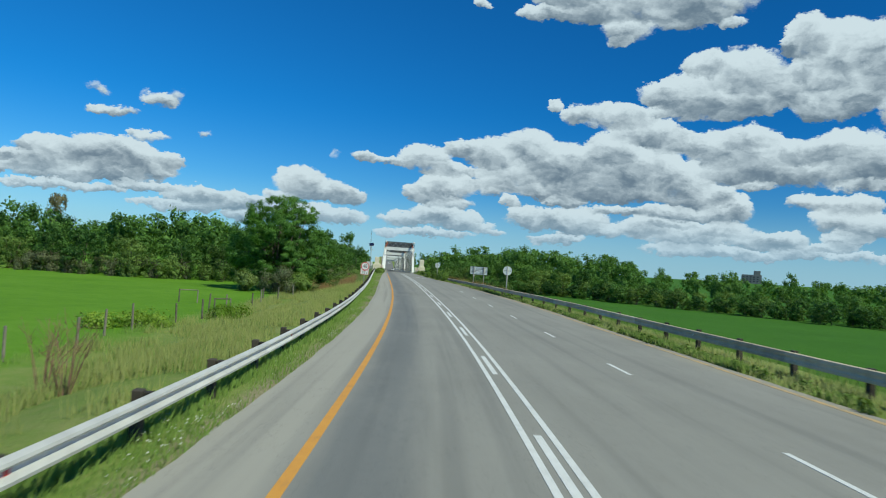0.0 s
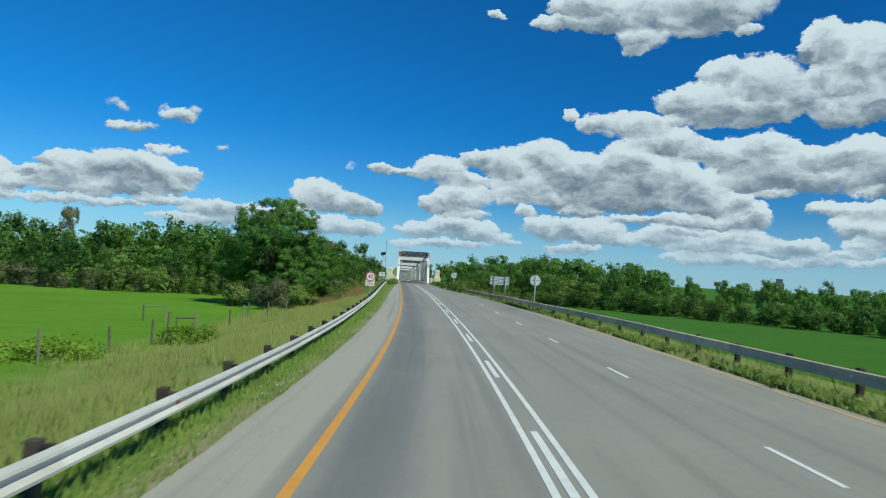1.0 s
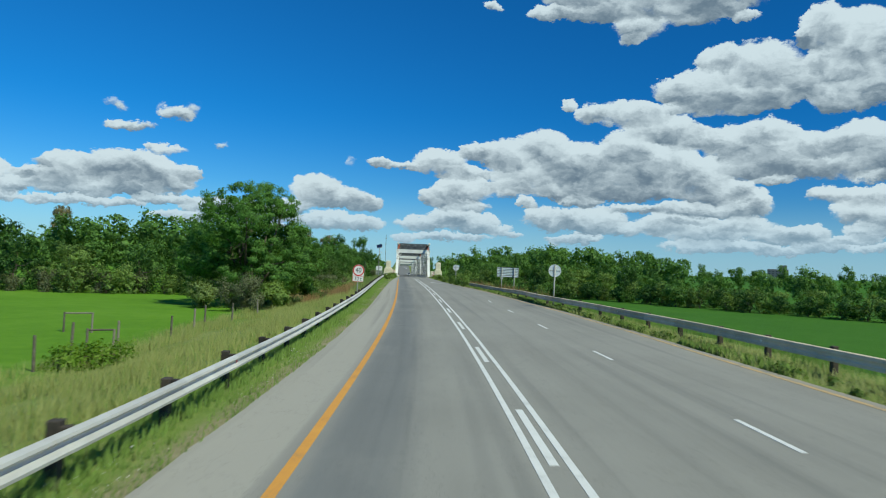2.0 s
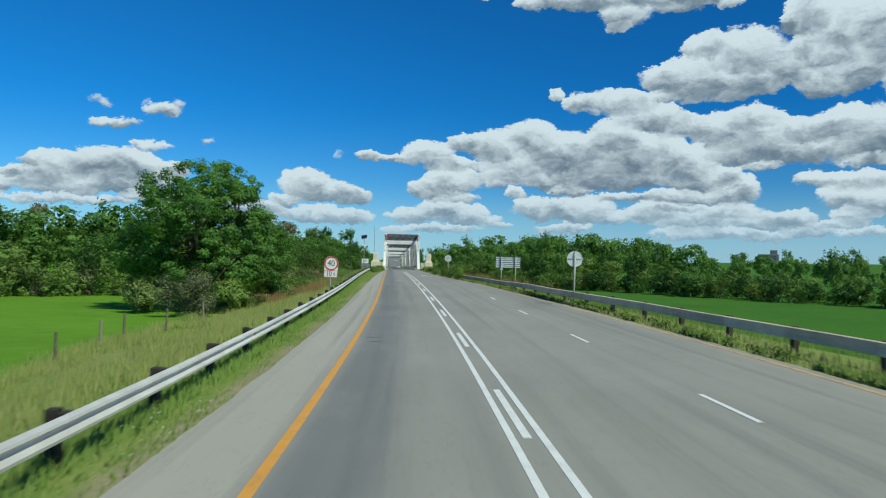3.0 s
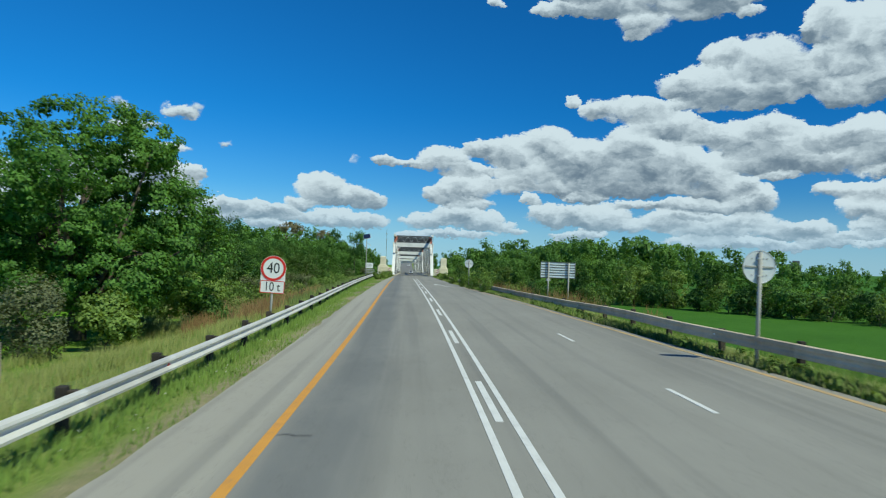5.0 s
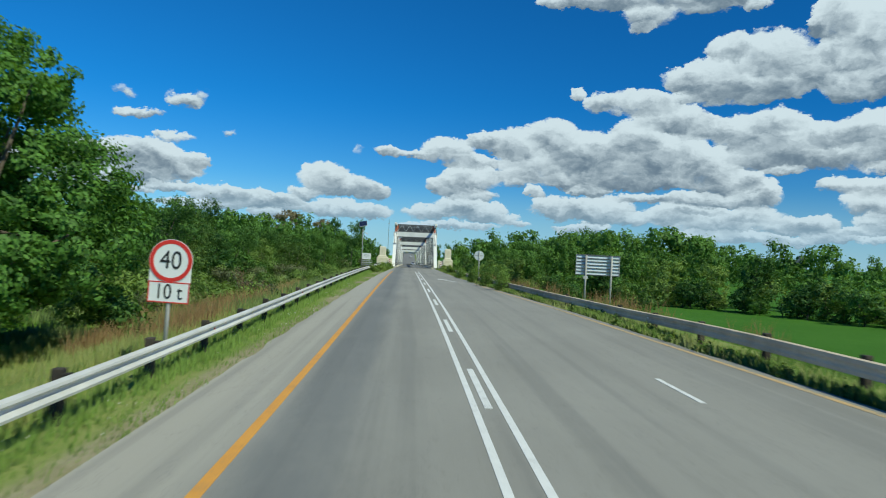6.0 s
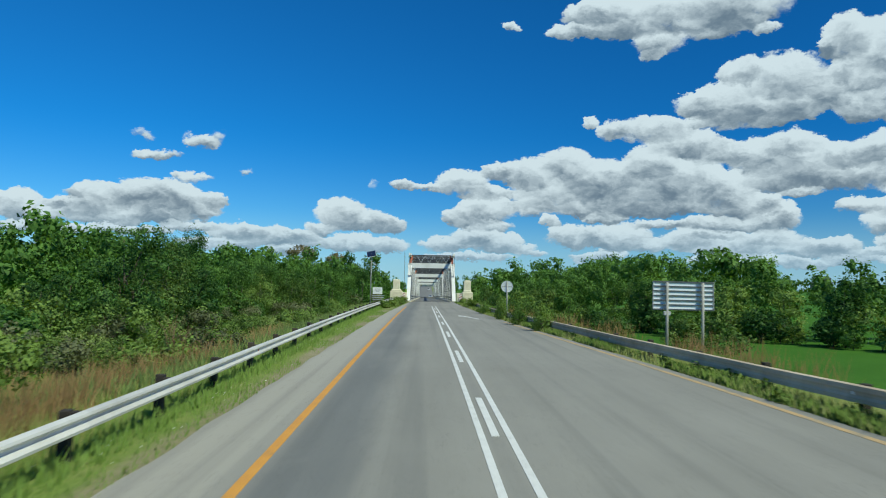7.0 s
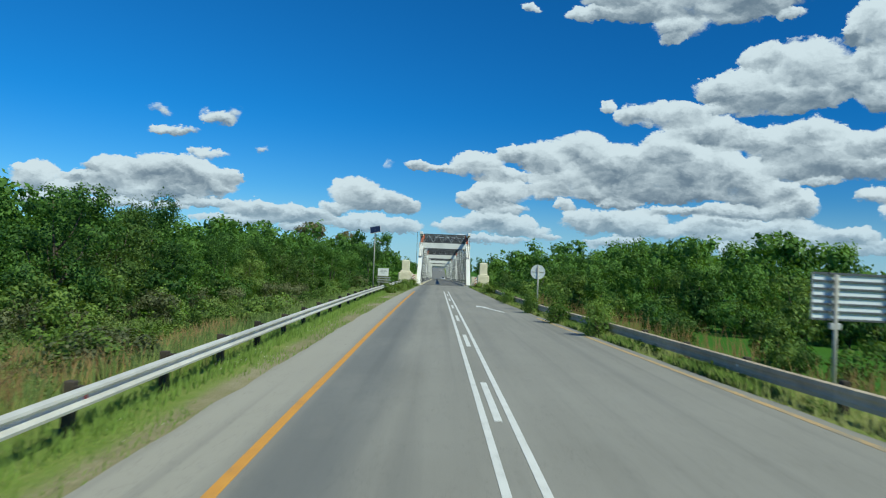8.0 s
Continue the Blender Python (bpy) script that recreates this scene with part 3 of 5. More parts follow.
def stripe(name, y0, y1, off, width, material, label="", step=1.5):
    """A painted line on the road, 5 mm thick, as a part of the road."""
    n = max(2, int((y1 - y0) / step) + 1)
    g = Geo()
    ys = [y0 + (y1 - y0) * k / (n - 1) for k in range(n)]
    o = off if callable(off) else (lambda y: off)
    pts = []
    for y in ys:
        for s, dz in ((-0.5, 0.0), (-0.5, 0.006), (0.5, 0.006), (0.5, 0.0)):
            pts.append(spot(o(y) + s * width, y, dz))
    fs = [(4 * k + j, 4 * k + j + 1, 4 * k + j + 5, 4 * k + j + 4) for k in range(n - 1) for j in range(3)]
    fs += [(0, 3, 2, 1), (4 * n - 4, 4 * n - 3, 4 * n - 2, 4 * n - 1)]
    g.add(pts, fs)
    return part(name, g, material, road, label)


stripe("edge_line", -30, 168, lambda y: float(np.interp(y, [0, 140, 205], [-3.7, -3.65, -3.45])), 0.17, PAINT_ORANGE, "worn orange edge line")
stripe("edge_line", -30, 128, edge_right, 0.16, PAINT_FADED, "faded orange edge line")
stripe("centre_line", -30, 172, -0.245, 0.12, PAINT_WHITE, "solid white centre line")
stripe("centre_line", -30, 172, 0.245, 0.12, PAINT_WHITE, "solid white centre line")
for k in range(-2, 13):
    stripe("centre_dash", 19.9 + 11.52 * k, 24.0 + 11.52 * k, 0.0, 0.14, PAINT_WHITE)
for k in range(-2, 6):
    stripe("lane_dash", 21.0 + 11.5 * k, 23.5 + 11.5 * k, 4.05, 0.11, PAINT_WHITE)


# ---- guardrails ----
W_PROFILE = ((0.0, 0.42), (0.075, 0.455), (0.085, 0.50), (0.01, 0.565), (0.01, 0.605), (0.085, 0.67), (0.075, 0.71), (0.0, 0.745))


FLAT_PROFILE = ((-0.02, 0.40), (0.030, 0.415), (0.034, 0.50), (0.012, 0.545), (0.012, 0.60), (0.034, 0.645), (0.030, 0.735), (-0.055, 0.755))


def guardrail(name, label, offset, face, y0, y1, sink=lambda y: 0.0):
    """A W-beam barrier on timber posts; face is the side towards the traffic, +1 or -1."""
    rail = thing(name, label, "guardrail", group="guardrails")
    pitch = 3.81
    count = int((y1 - y0) / pitch)
    post_mesh = Geo().box((0, 0, 0.22), (0.16, 0.20, 1.14), ch=0.012).mesh("post", TIMBER)
    block_mesh = Geo().box((0, 0, 0.58), (0.13, 0.15, 0.34), ch=0.01).mesh("spacer", TIMBER)
    bolt_mesh = Geo().disc((0, 0, 0.585), 0.022, 0.02, 8).mesh("bolt", GALVANISED)
    rng = random.Random(5)
    for k in range(count):
        ya, yb = y0 + k * pitch, y0 + (k + 1) * pitch
        g = Geo()
        profile = W_PROFILE if face > 0 else FLAT_PROFILE
        n = len(profile)
        pts = []
        for y in (ya - 0.12, (ya + yb) / 2, yb + 0.12):
            h = heading(y)
            c = spot(offset(y), y, -sink(y))
            lift = 0.004 if k % 2 else 0.0
            for inner in (0, 1):
                for out, z in profile:
                    d = face * (out + lift - inner * 0.006)
                    pts.append((c.x + d * math.cos(h), c.y + d * math.sin(h), c.z + z))
        fs = []
        for s in range(2):
            for i in range(n - 1):
                a, b = s * 2 * n + i, (s + 1) * 2 * n + i
                fs += [(a, b, b + 1, a + 1), (a + n, a + n + 1, b + n + 1, b + n)]
            for i in (0, n - 1):
                a, b = s * 2 * n + i, (s + 1) * 2 * n + i
                fs.append((a, a + n, b + n, b))
        for s in (0, 2):
            fs += [(s * 2 * n + i, s * 2 * n + i + 1, s * 2 * n + n + i + 1, s * 2 * n + n + i) for i in range(n - 1)]
        part("beam", g.add(pts, fs), GALVANISED if face > 0 else OLD_STEEL, rail)
        c = spot(offset(ya), ya, -sink(ya))
        h = heading(ya)
        out = -face
        at = Matrix.Translation((c.x + out * 0.23 * math.cos(h), c.y + out * 0.23 * math.sin(h), c.z + rng.uniform(-0.03, 0.03))) @ pose(0, 0, 0, rng.uniform(-1.5, 1.5), rng.uniform(-1.5, 1.5), math.degrees(h))
        part("post", post_mesh, TIMBER, rail, at=at)
        at = Matrix.Translation((c.x + out * 0.085 * math.cos(h), c.y + out * 0.085 * math.sin(h), c.z)) @ pose(0, 0, 0, 0, 0, math.degrees(h))
        part("spacer", block_mesh, TIMBER, rail, at=at)
        if face > 0 and k % 4 == 1 or face < 0 and k % 4 == 2:
            g = Geo().box((0, 0, 0.585), (0.01, 0.10, 0.06), ch=0.003)
            at = Matrix.Translation((c.x + face * 0.022 * math.cos(h), c.y + face * 0.022 * math.sin(h), c.z)) @ pose(0, 0, 0, 0, 0, math.degrees(h))
            part("reflector", g, SIGN_RED if face > 0 else SIGN_WHITE, rail, "small road reflector", at=at)
    return rail


guardrail("guardrail", "galvanised steel guardrail on dark timber posts beside the meadow", lambda y: float(np.interp(y, [0, 20, 40, 60, 120, 205], [-6.0, -6.1, -6.25, -6.42, -6.45, -6.6])), 1, -12.0, 204.0)
guardrail("guardrail", "dull steel guardrail on timber posts above the crop field", rail_right, -1, -8.0, 203.0, lambda y: 0.2 * ease(y, 82, 97))


# ---- lettering ----
def letters(text, size, material, name="lettering", narrow=1.0):
    cu = bpy.data.curves.new(name, "FONT")
    cu.body, cu.size, cu.align_x, cu.align_y, cu.extrude = text, size, "CENTER", "CENTER", 0.003
    tmp = bpy.data.objects.new(name, cu)
    me = bpy.data.meshes.new_from_object(tmp)
    bpy.data.objects.remove(tmp)
    me.materials.clear()
    me.materials.append(material)
    me.transform(Matrix.Diagonal((narrow, 1.0, 1.0, 1.0)))
    me.transform(pose(0, 0, 0, 90, 0, 0))
    me.name = name
    return me


# ---- signs ----
def base(x, y, lean=(0, 0), turn=0.0):
    p = place(x, y)
    return Matrix.Translation(p) @ pose(0, 0, 0, lean[0], lean[1], math.degrees(heading(y)) + turn)


def limit_sign():
    y, zc = 81.0, 2.05
    at = base(-8.83, y, (0, 2.0))
    g0 = at.translation.z
    s = thing("speed_limit_sign", "white sign with red ring reading 40 above a 10t plate", "road sign", at)
    h = zc - g0
    part("pole", Geo().tube([(0, 0.05, -0.4), (0, 0.05, h + 0.4)], [0.045, 0.045], 12), POLE_GREY, s, smooth=True)
    plate = part("disc_plate", Geo().disc((0, 0, h), 0.485, 0.012, 48), SIGN_WHITE, s)
    part("ring", Geo().disc((0, -0.009, h), 0.475, 0.006, 48, 0.385), SIGN_RED, plate, "red ring")
    part("numeral", letters("40", 0.58, SIGN_BLACK, "numeral", 0.86), SIGN_BLACK, plate, "black numerals 40", at=pose(0, -0.011, h))
    part("backing_plate", Geo().box((0, 0.012, h - 0.25), (0.93, 0.008, 0.48), ch=0.003), SIGN_WHITE, s, "white lower backing")
    low = part("weight_plate", Geo().box((0, 0, h - 0.71), (0.92, 0.012, 0.46), ch=0.004), SIGN_WHITE, s)
    rim = Geo()
    for cz in (-0.485, -0.935):
        rim.box((0, -0.008, h + cz), (0.92, 0.006, 0.025))
    for cx in (-0.447, 0.447):
        rim.box((cx, -0.008, h - 0.71), (0.025, 0.006, 0.425))
    part("rim", rim, SIGN_RED, low, "thin red rim")
    part("lettering", letters("10 t", 0.48, SIGN_BLACK, "lettering", 0.80), SIGN_BLACK, low, "black lettering 10t", at=pose(0, -0.011, h - 0.71))
    for cz in (h + 0.2, h - 0.2, h - 0.71):
        part("bracket", Geo().box((0, 0.03, cz), (0.30, 0.03, 0.045), ch=0.004), ALUMINIUM, s)


def round_back(x, y, zc, r, label, lean=0.0):
    at = base(x, y, (0, lean))
    h = zc - at.translation.z
    s = thing("road_sign", label, "road sign", at, group="sign backs")
    part("plate", Geo().disc((0, 0.05, h), r, 0.008, 48), ALUMINIUM, s)
    part("flange", Geo().disc((0, 0.045, h), r, 0.025, 48, r - 0.02), ALUMINIUM, s)
    part("pole", Geo().tube([(0, -0.01, -0.5), (0, -0.01, h + r * 0.9)], [0.055, 0.055], 12), POLE_GREY, s, smooth=True)
    part("brace", Geo().box((0, 0.03, h), (1.75 * r, 0.03, 0.05), ch=0.004), POLE_GREY, s)
    for dz in (-0.55 * r, 0.5 * r):
        part("clamp", Geo().box((0, 0.0, h + dz), (0.17, 0.12, 0.05), ch=0.006), STEEL_GREY, s)
    for sx in (-1, 1):
        for sz in (-1, 1):
            part("bolt", Geo().disc((sx * r * 0.45, 0.036, h + sz * r * 0.5), 0.018, 0.02, 8), POLE_GREY, s)


def direction_board():
    y = 106.5
    at = base(5.32, y, (0, 0.5), 3.0)
    z0 = at.translation.z
    s = thing("direction_sign", "back of a ribbed aluminium direction board on two steel poles", "road sign", at)
    lo, hi, half = 1.756 - z0, 2.882 - z0, 1.276
    n = 6
    for k in range(n):
        z = lo + (hi - lo) * (k + 0.5) / n
        part("panel", Geo().box((0, 0.03, z), (2 * half, 0.012, (hi - lo) / n - 0.006), ch=0.002), BOARD_BACK, s)
    for k in range(n + 1):
        z = lo + (hi - lo) * k / n
        part("rib", Geo().box((0, 0.005, z), (2 * half, 0.045, 0.055), ch=0.004), RIB_DARK, s, "dark stiffening rib")
    for sx in (-1, 1):
        part("edge_trim", Geo().box((sx * half, 0.01, (lo + hi) / 2), (0.03, 0.05, hi - lo + 0.03), ch=0.004), STEEL_GREY, s)
    for sx in (-0.72, 0.78):
        post = part("pole", Geo().tube([(sx, -0.09, -0.5), (sx, -0.09, hi - 0.02)], [0.057, 0.057], 12), POLE_GREY, s, smooth=True)
        for k in range(n + 1):
            z = lo + (hi - lo) * k / n
            # dark blocks offset to the left, standing in for the pole's shadow on the ribs
            part("clamp", Geo().box((sx - 0.1, -0.045, z), (0.16, 0.06, 0.05), ch=0.004), STEEL_DARK, post)
    part("sensor_box", Geo().box((-0.72, -0.08, lo - 0.16), (0.28, 0.10, 0.16), ch=0.01), STEEL_GREY, s, "small grey box below the board")


def solar_lamp():
    y = 159.0
    at = base(-16.05, y)
    z0 = at.translation.z
    s = thing("solar_street_lamp", "slim pole with a tilted solar panel and a small lamp head", "street lamp", at)
    h = 6.15 - z0
    part("pole", Geo().tube([(0, 0, -0.4), (0, 0, h)], [0.07, 0.05], 12), POLE_GREY, s, smooth=True)
    pan = part("solar_panel", Geo().box((0, 0, h + 0.18), (1.0, 0.85, 0.05), rx=radians(48), ry=radians(-12), ch=0.008), PANEL_BLUE, s, "dark blue solar panel")
    part("panel_trim", Geo().box((0, 0, h + 0.15), (1.05, 0.90, 0.03), rx=radians(48), ry=radians(-12), ch=0.008), ALUMINIUM, pan)
    part("bracket", Geo().bar((0, 0, h - 0.25), (0.02, -0.05, h + 0.16), 0.09, 0.09), STEEL_DARK, s)
    arm = part("arm", Geo().tube([(0, 0, h - 0.75), (0.30, 0.0, h - 0.95)], [0.025, 0.025], 8), POLE_GREY, s)
    part("lamp_head", Geo().box((0.46, 0, h - 1.05), (0.38, 0.16, 0.07), ry=radians(30), ch=0.015), LAMP_GLASS, arm)


def notice_board():
    y = 177.8
    at = base(-18.1, y)
    z0 = at.translation.z
    s = thing("notice_board", "small white board with dark unreadable lines on two short posts", "sign", at)
    c = 1.75 - z0
    face = part("board", Geo().box((0, 0, c + 0.25), (1.35, 0.03, 0.95), ch=0.006), SIGN_WHITE, s)
    for k, w in enumerate((0.7, 0.9, 0.5)):
        part("text_bar", Geo().box((0, -0.02, c + 0.48 - 0.18 * k), (w, 0.006, 0.07)), STEEL_GREY, face)
    for sx in (-0.5, 0.5):
        part("post", Geo().tube([(sx, 0.05, -0.4), (sx, 0.05, c + 0.6)], [0.04, 0.04], 8), POLE_GREY, s)
    for k in range(3):
        part("rail", Geo().box((0.1, 0.03, c - 0.45 - 0.28 * k), (1.7, 0.03, 0.10), ch=0.006), STEEL_GREY, s)


limit_sign()
round_back(6.58, 73.6, 2.62, 0.46, "round grey aluminium sign seen from behind on a steel pole", 1.0)
round_back(-1.0, 135.8, 2.70, 0.48, "smaller-looking round aluminium sign back standing in roadside weeds", -0.5)
direction_board()
solar_lamp()
notice_board()


# ---- the bridge ----
BRIDGE_Y, SPAN, SPANS, PANEL = 209.0, 68.0, 4, 6.8
BRIDGE_FALL = 0.0105
HALF = 4.05


def bridge():
    y0 = BRIDGE_Y
    b = thing("truss_bridge", "white steel through-truss road bridge with lattice portals", "bridge",
              Matrix.Translation((centre(y0), y0, 0.0)) @ pose(0, 0, 0, 0, 0, math.degrees(heading(y0))) @ pose(0, 0, 0, -math.degrees(BRIDGE_FALL)))
    length = SPAN * SPANS
    part("deck", Geo().box((0, length / 2, -0.32), (2 * HALF + 0.6, length + 4, 0.6), ch=0.03), CONCRETE, b)
    part("roadway", Geo().box((0, length / 2 - 0.3, -0.005), (7.0, length + 5.0, 0.03), ch=0.004), DECK, b, "grey asphalt deck surface")
    for sx in (-1, 1):
        part("kerb", Geo().box((sx * 3.55, length / 2, 0.09), (0.22, length, 0.2), ch=0.02), CONCRETE, b)
        for z in (0.45, 0.85):
            part("hand_rail", Geo().box((sx * 3.62, length / 2, z), (0.06, length, 0.14), ch=0.01), STEEL_DARK, b, "dark steel side rail")
    for s in range(SPANS + 1):
        y = s * SPAN
        lean = 6.4 if s < SPANS else -6.4
        yb, yt = y + lean * 0.78, y + lean
        portal = part("portal", Geo().box((0, yb, 6.80), (2 * HALF + 0.95, 0.5, 0.95), ch=0.03), STEEL_WHITE, b, "white portal beam")
        # the shade below the beam is put into this flange's dark colour
        part("beam_flange", Geo().box((0, yb - 0.03, 6.30), (2 * HALF - 0.6, 0.62, 0.07), ch=0.01), STEEL_DARK, portal, "lower flange coloured dark as the beam's underside shade")
        for sx in (-1, 1):
            part("leg", Geo().bar((sx * (HALF + 0.18), y, 0.0), (sx * (HALF + 0.02), yb + lean * 0.02, 7.0), 0.66, 0.5), STEEL_WHITE, portal)
            part("leg_angle", Geo().bar((sx * (HALF - 0.26), y + 0.1, 0.3), (sx * (HALF - 0.42), yb, 6.3), 0.08, 0.4), STEEL_DARK, portal, "dark inner angle")
            part("end_post", Geo().bar((sx * (HALF - 0.05), yb, 7.0), (sx * (HALF - 0.10), yt, 8.7), 0.42, 0.4), RUST_RED, portal, "rust-red upper end post")
            part("gusset", Geo().box((sx * (HALF - 0.18), yt - 0.3, 8.35), (0.62, 0.06, 0.75), ch=0.02), RUST_RED, portal, "rust-red gusset plate")
            part("knee", Geo().bar((sx * (HALF - 0.45), yb, 5.6), (sx * (HALF - 1.2), yb, 6.35), 0.22, 0.22), STEEL_WHITE, portal)
        # chords and lattice coloured dark for the shade up among the portals
        for z, th in ((7.42, 0.14), (8.15, 0.08), (8.85, 0.20)):
            part("chord", Geo().box((0, yt - 0.1, z), (2 * HALF - 0.6, 0.24, th), ch=0.02), STEEL_DARK, portal)
        for k in range(9):
            xa, xb = (HALF - 0.4) * (k / 4.5 - 1), (HALF - 0.4) * ((k + 1) / 4.5 - 1)
            z1, z2 = (7.5, 8.75) if k % 2 else (8.75, 7.5)
            part("lattice", Geo().bar((xa, yt - 0.15, z1), (xb, yt - 0.15, z2), 0.09, 0.08), STEEL_DARK, portal)
            part("lattice", Geo().bar((xa, yt - 0.04, z2), (xb, yt - 0.04, z1), 0.08, 0.08), STEEL_GREY, portal)
    # overhead struts, with the truss's inner shade put into their dark colour
    strut = Geo().box((0, 0, 8.6), (2 * HALF, 0.25, 0.3), ch=0.02)
    for k in range(8):
        xa, xb = -HALF + k * HALF / 4, -HALF + (k + 1) * HALF / 4
        strut.bar((xa, 0, 8.5 if k % 2 else 7.5), (xb, 0, 7.5 if k % 2 else 8.5), 0.16, 0.14)
        strut.bar((xa, 0.1, 7.5 if k % 2 else 8.5), (xb, 0.1, 8.5 if k % 2 else 7.5), 0.14, 0.10)
    strut = strut.mesh("strut", STEEL_DARK)
    vert = Geo()
    for dx in (-0.19, 0.19):
        vert.box((dx, 0, 4.2), (0.07, 0.30, 8.4), ch=0.01)
    # lacing, and diagonals below, darkened as the shade between sunlit white members
    lacing = Geo()
    for k in range(14):
        for dy in (-0.14, 0.14):
            lacing.bar((-0.19, dy, 0.4 + 0.58 * k), (0.19, dy, 0.98 + 0.58 * k), 0.06, 0.05)
            lacing.bar((0.19, dy, 0.4 + 0.58 * k), (-0.19, dy, 0.98 + 0.58 * k), 0.06, 0.05)
    vert, lacing = vert.mesh("vertical", STEEL_WHITE), lacing.mesh("lacing", STEEL_DARK)
    n = int(length / PANEL)
    for sx in (-1, 1):
        part("top_chord", Geo().box((sx * HALF, length / 2, 8.7), (0.5, length, 0.42), ch=0.03), STEEL_WHITE, b)
        part("bottom_chord", Geo().box((sx * HALF, length / 2, 0.15), (0.45, length, 0.4), ch=0.03), STEEL_WHITE, b)
        for k in range(n):
            y = k * PANEL
            if k % 10:
                post = part("vertical", vert, STEEL_WHITE, b, at=pose(sx * HALF, y, 0))
                part("lacing", lacing, STEEL_DARK, post, "dark lacing between the flanges")
            za, zb = (0.3, 8.6) if k % 2 else (8.6, 0.3)
            g = Geo()
            for dx in (-0.16, 0.16):
                g.bar((sx * HALF + dx, y + 0.3, za), (sx * HALF + dx, y + PANEL - 0.3, zb), 0.06, 0.34)
            part("diagonal", g, STEEL_DARK, b)
    for k in range(1, n):
        if k % 10:
            part("strut", strut, STEEL_DARK, b, at=pose(0, k * PANEL, 0))
    for s in range(SPANS + 1):
        part("pier", Geo().box((0, s * SPAN, -4.7), (9.6, 2.0, 8.2), ch=0.1), CONCRETE, b)


DECK = surface("bridge asphalt", [(0.3, (0.14, 0.14, 0.135)), (0.7, (0.22, 0.215, 0.205))], 0.5, 0.9, bump=0.2)
bridge()


def end_pillar(off, label, wide):
    y = 206.0
    c = Vector((centre(y) + off, y, 0.0))
    at = Matrix.Translation(c) @ pose(0, 0, 0, 0, 0, math.degrees(heading(y)))
    s = thing("bridge_pillar", label, "pillar", at, group="bridge end pillars")
    part("shaft", Geo().box((0, 0, 1.85), (1.25, 1.1, 4.1), ch=0.06), CONCRETE, s)
    part("cap", Geo().box((0, 0, 3.86), (1.0, 0.9, 0.22), ch=0.07), CONCRETE, s)
    part("plinth", Geo().box((0, -0.05, 0.75), (wide, 1.3, 2.3), ch=0.10), CONCRETE, s)
    part("shoulder", Geo().box((0, -0.05, 1.95), (wide - 0.5, 1.2, 0.5), ch=0.12), CONCRETE, s)
    inner = 1 if off < 0 else -1
    part("wing", Geo().box((inner * 1.3, 0.6, 0.65), (1.2, 0.8, 2.0), ch=0.06), CONCRETE, s)


end_pillar(-6.35, "stepped cream concrete pillar at the bridge end", 2.3)
end_pillar(6.45, "stepped cream concrete pillar beside rusty plates", 1.9)


def hazard_plate(off, y):
    at = Matrix.Translation(spot(off, y)) @ pose(0, 0, 0, 0, 0, math.degrees(heading(y)))
    s = thing("hazard_plate", "rusty red and white hazard plate at the bridge end", "road sign", at, group="hazard plates")
    part("plate", Geo().box((0, 0, 0.95), (0.42, 0.03, 1.3), ch=0.01), SIGN_WHITE, s)
    for k in range(3):
        part("bar", Geo().bar((-0.2, -0.02, 0.42 + 0.42 * k), (0.2, -0.02, 0.72 + 0.42 * k), 0.16, 0.01), RUST_RED, s, "red slanted bar")
    part("post", Geo().tube([(0, 0.05, -0.4), (0, 0.05, 1.6)], [0.035, 0.035], 8), POLE_GREY, s)


hazard_plate(5.2, 205.0)
hazard_plate(-5.0, 205.2)


def bridge_car(dist, off):
    yb = BRIDGE_Y + dist
    zb = 0.02 - BRIDGE_FALL * dist if dist < 270 else ground_z(off, yb) + 0.36
    at = Matrix.Translation((centre(yb) + off, yb, zb)) @ pose(0, 0, 0, 0, 0, math.degrees(heading(yb)))
    s = thing("car", "white car far along the bridge deck", "car", at, group="cars on the bridge")
    prof = [(-2.1, 0.35), (-2.15, 0.75), (-1.3, 0.95), (-0.6, 1.45), (1.1, 1.48), (1.9, 1.0), (2.1, 0.9), (2.1, 0.35)]
    g = Geo()
    n = len(prof)
    pts = [(sx * (0.85 if z < 1.1 else 0.68), y, z) for sx in (-1, 1) for y, z in prof]
    g.add(pts, [tuple(range(n)), tuple(range(2 * n - 1, n - 1, -1))] + [(i, n + i, n + (i + 1) % n, (i + 1) % n) for i in range(n)])
    body = part("body", g, CAR_WHITE, s)
    part("windscreen", Geo().box((0, -0.99, 1.2), (1.25, 0.03, 0.72), rx=radians(-54)), CAR_GLASS, body)
    for sx in (-1, 1):
        part("headlight", Geo().box((sx * 0.62, -2.15, 0.68), (0.3, 0.05, 0.16), ch=0.02), LAMP_GLASS, body)
        for yy in (-1.35, 1.3):
            w = Geo().tube([(sx * 0.66, yy, 0.33), (sx * 0.88, yy, 0.33)], [0.33, 0.33], 16)
            part("wheel", w, RUBBER, s)


bridge_car(205.0, 1.7)
bridge_car(395.0, 1.6)
far_road = sheet("road_beyond", [-4.6, 0.0, 4.6], steps((478, 900, 12)), lambda o, y: ground_z(o, y) + 0.34, DECK)
tagged(far_road, "grey asphalt road beyond the bridge", "road")


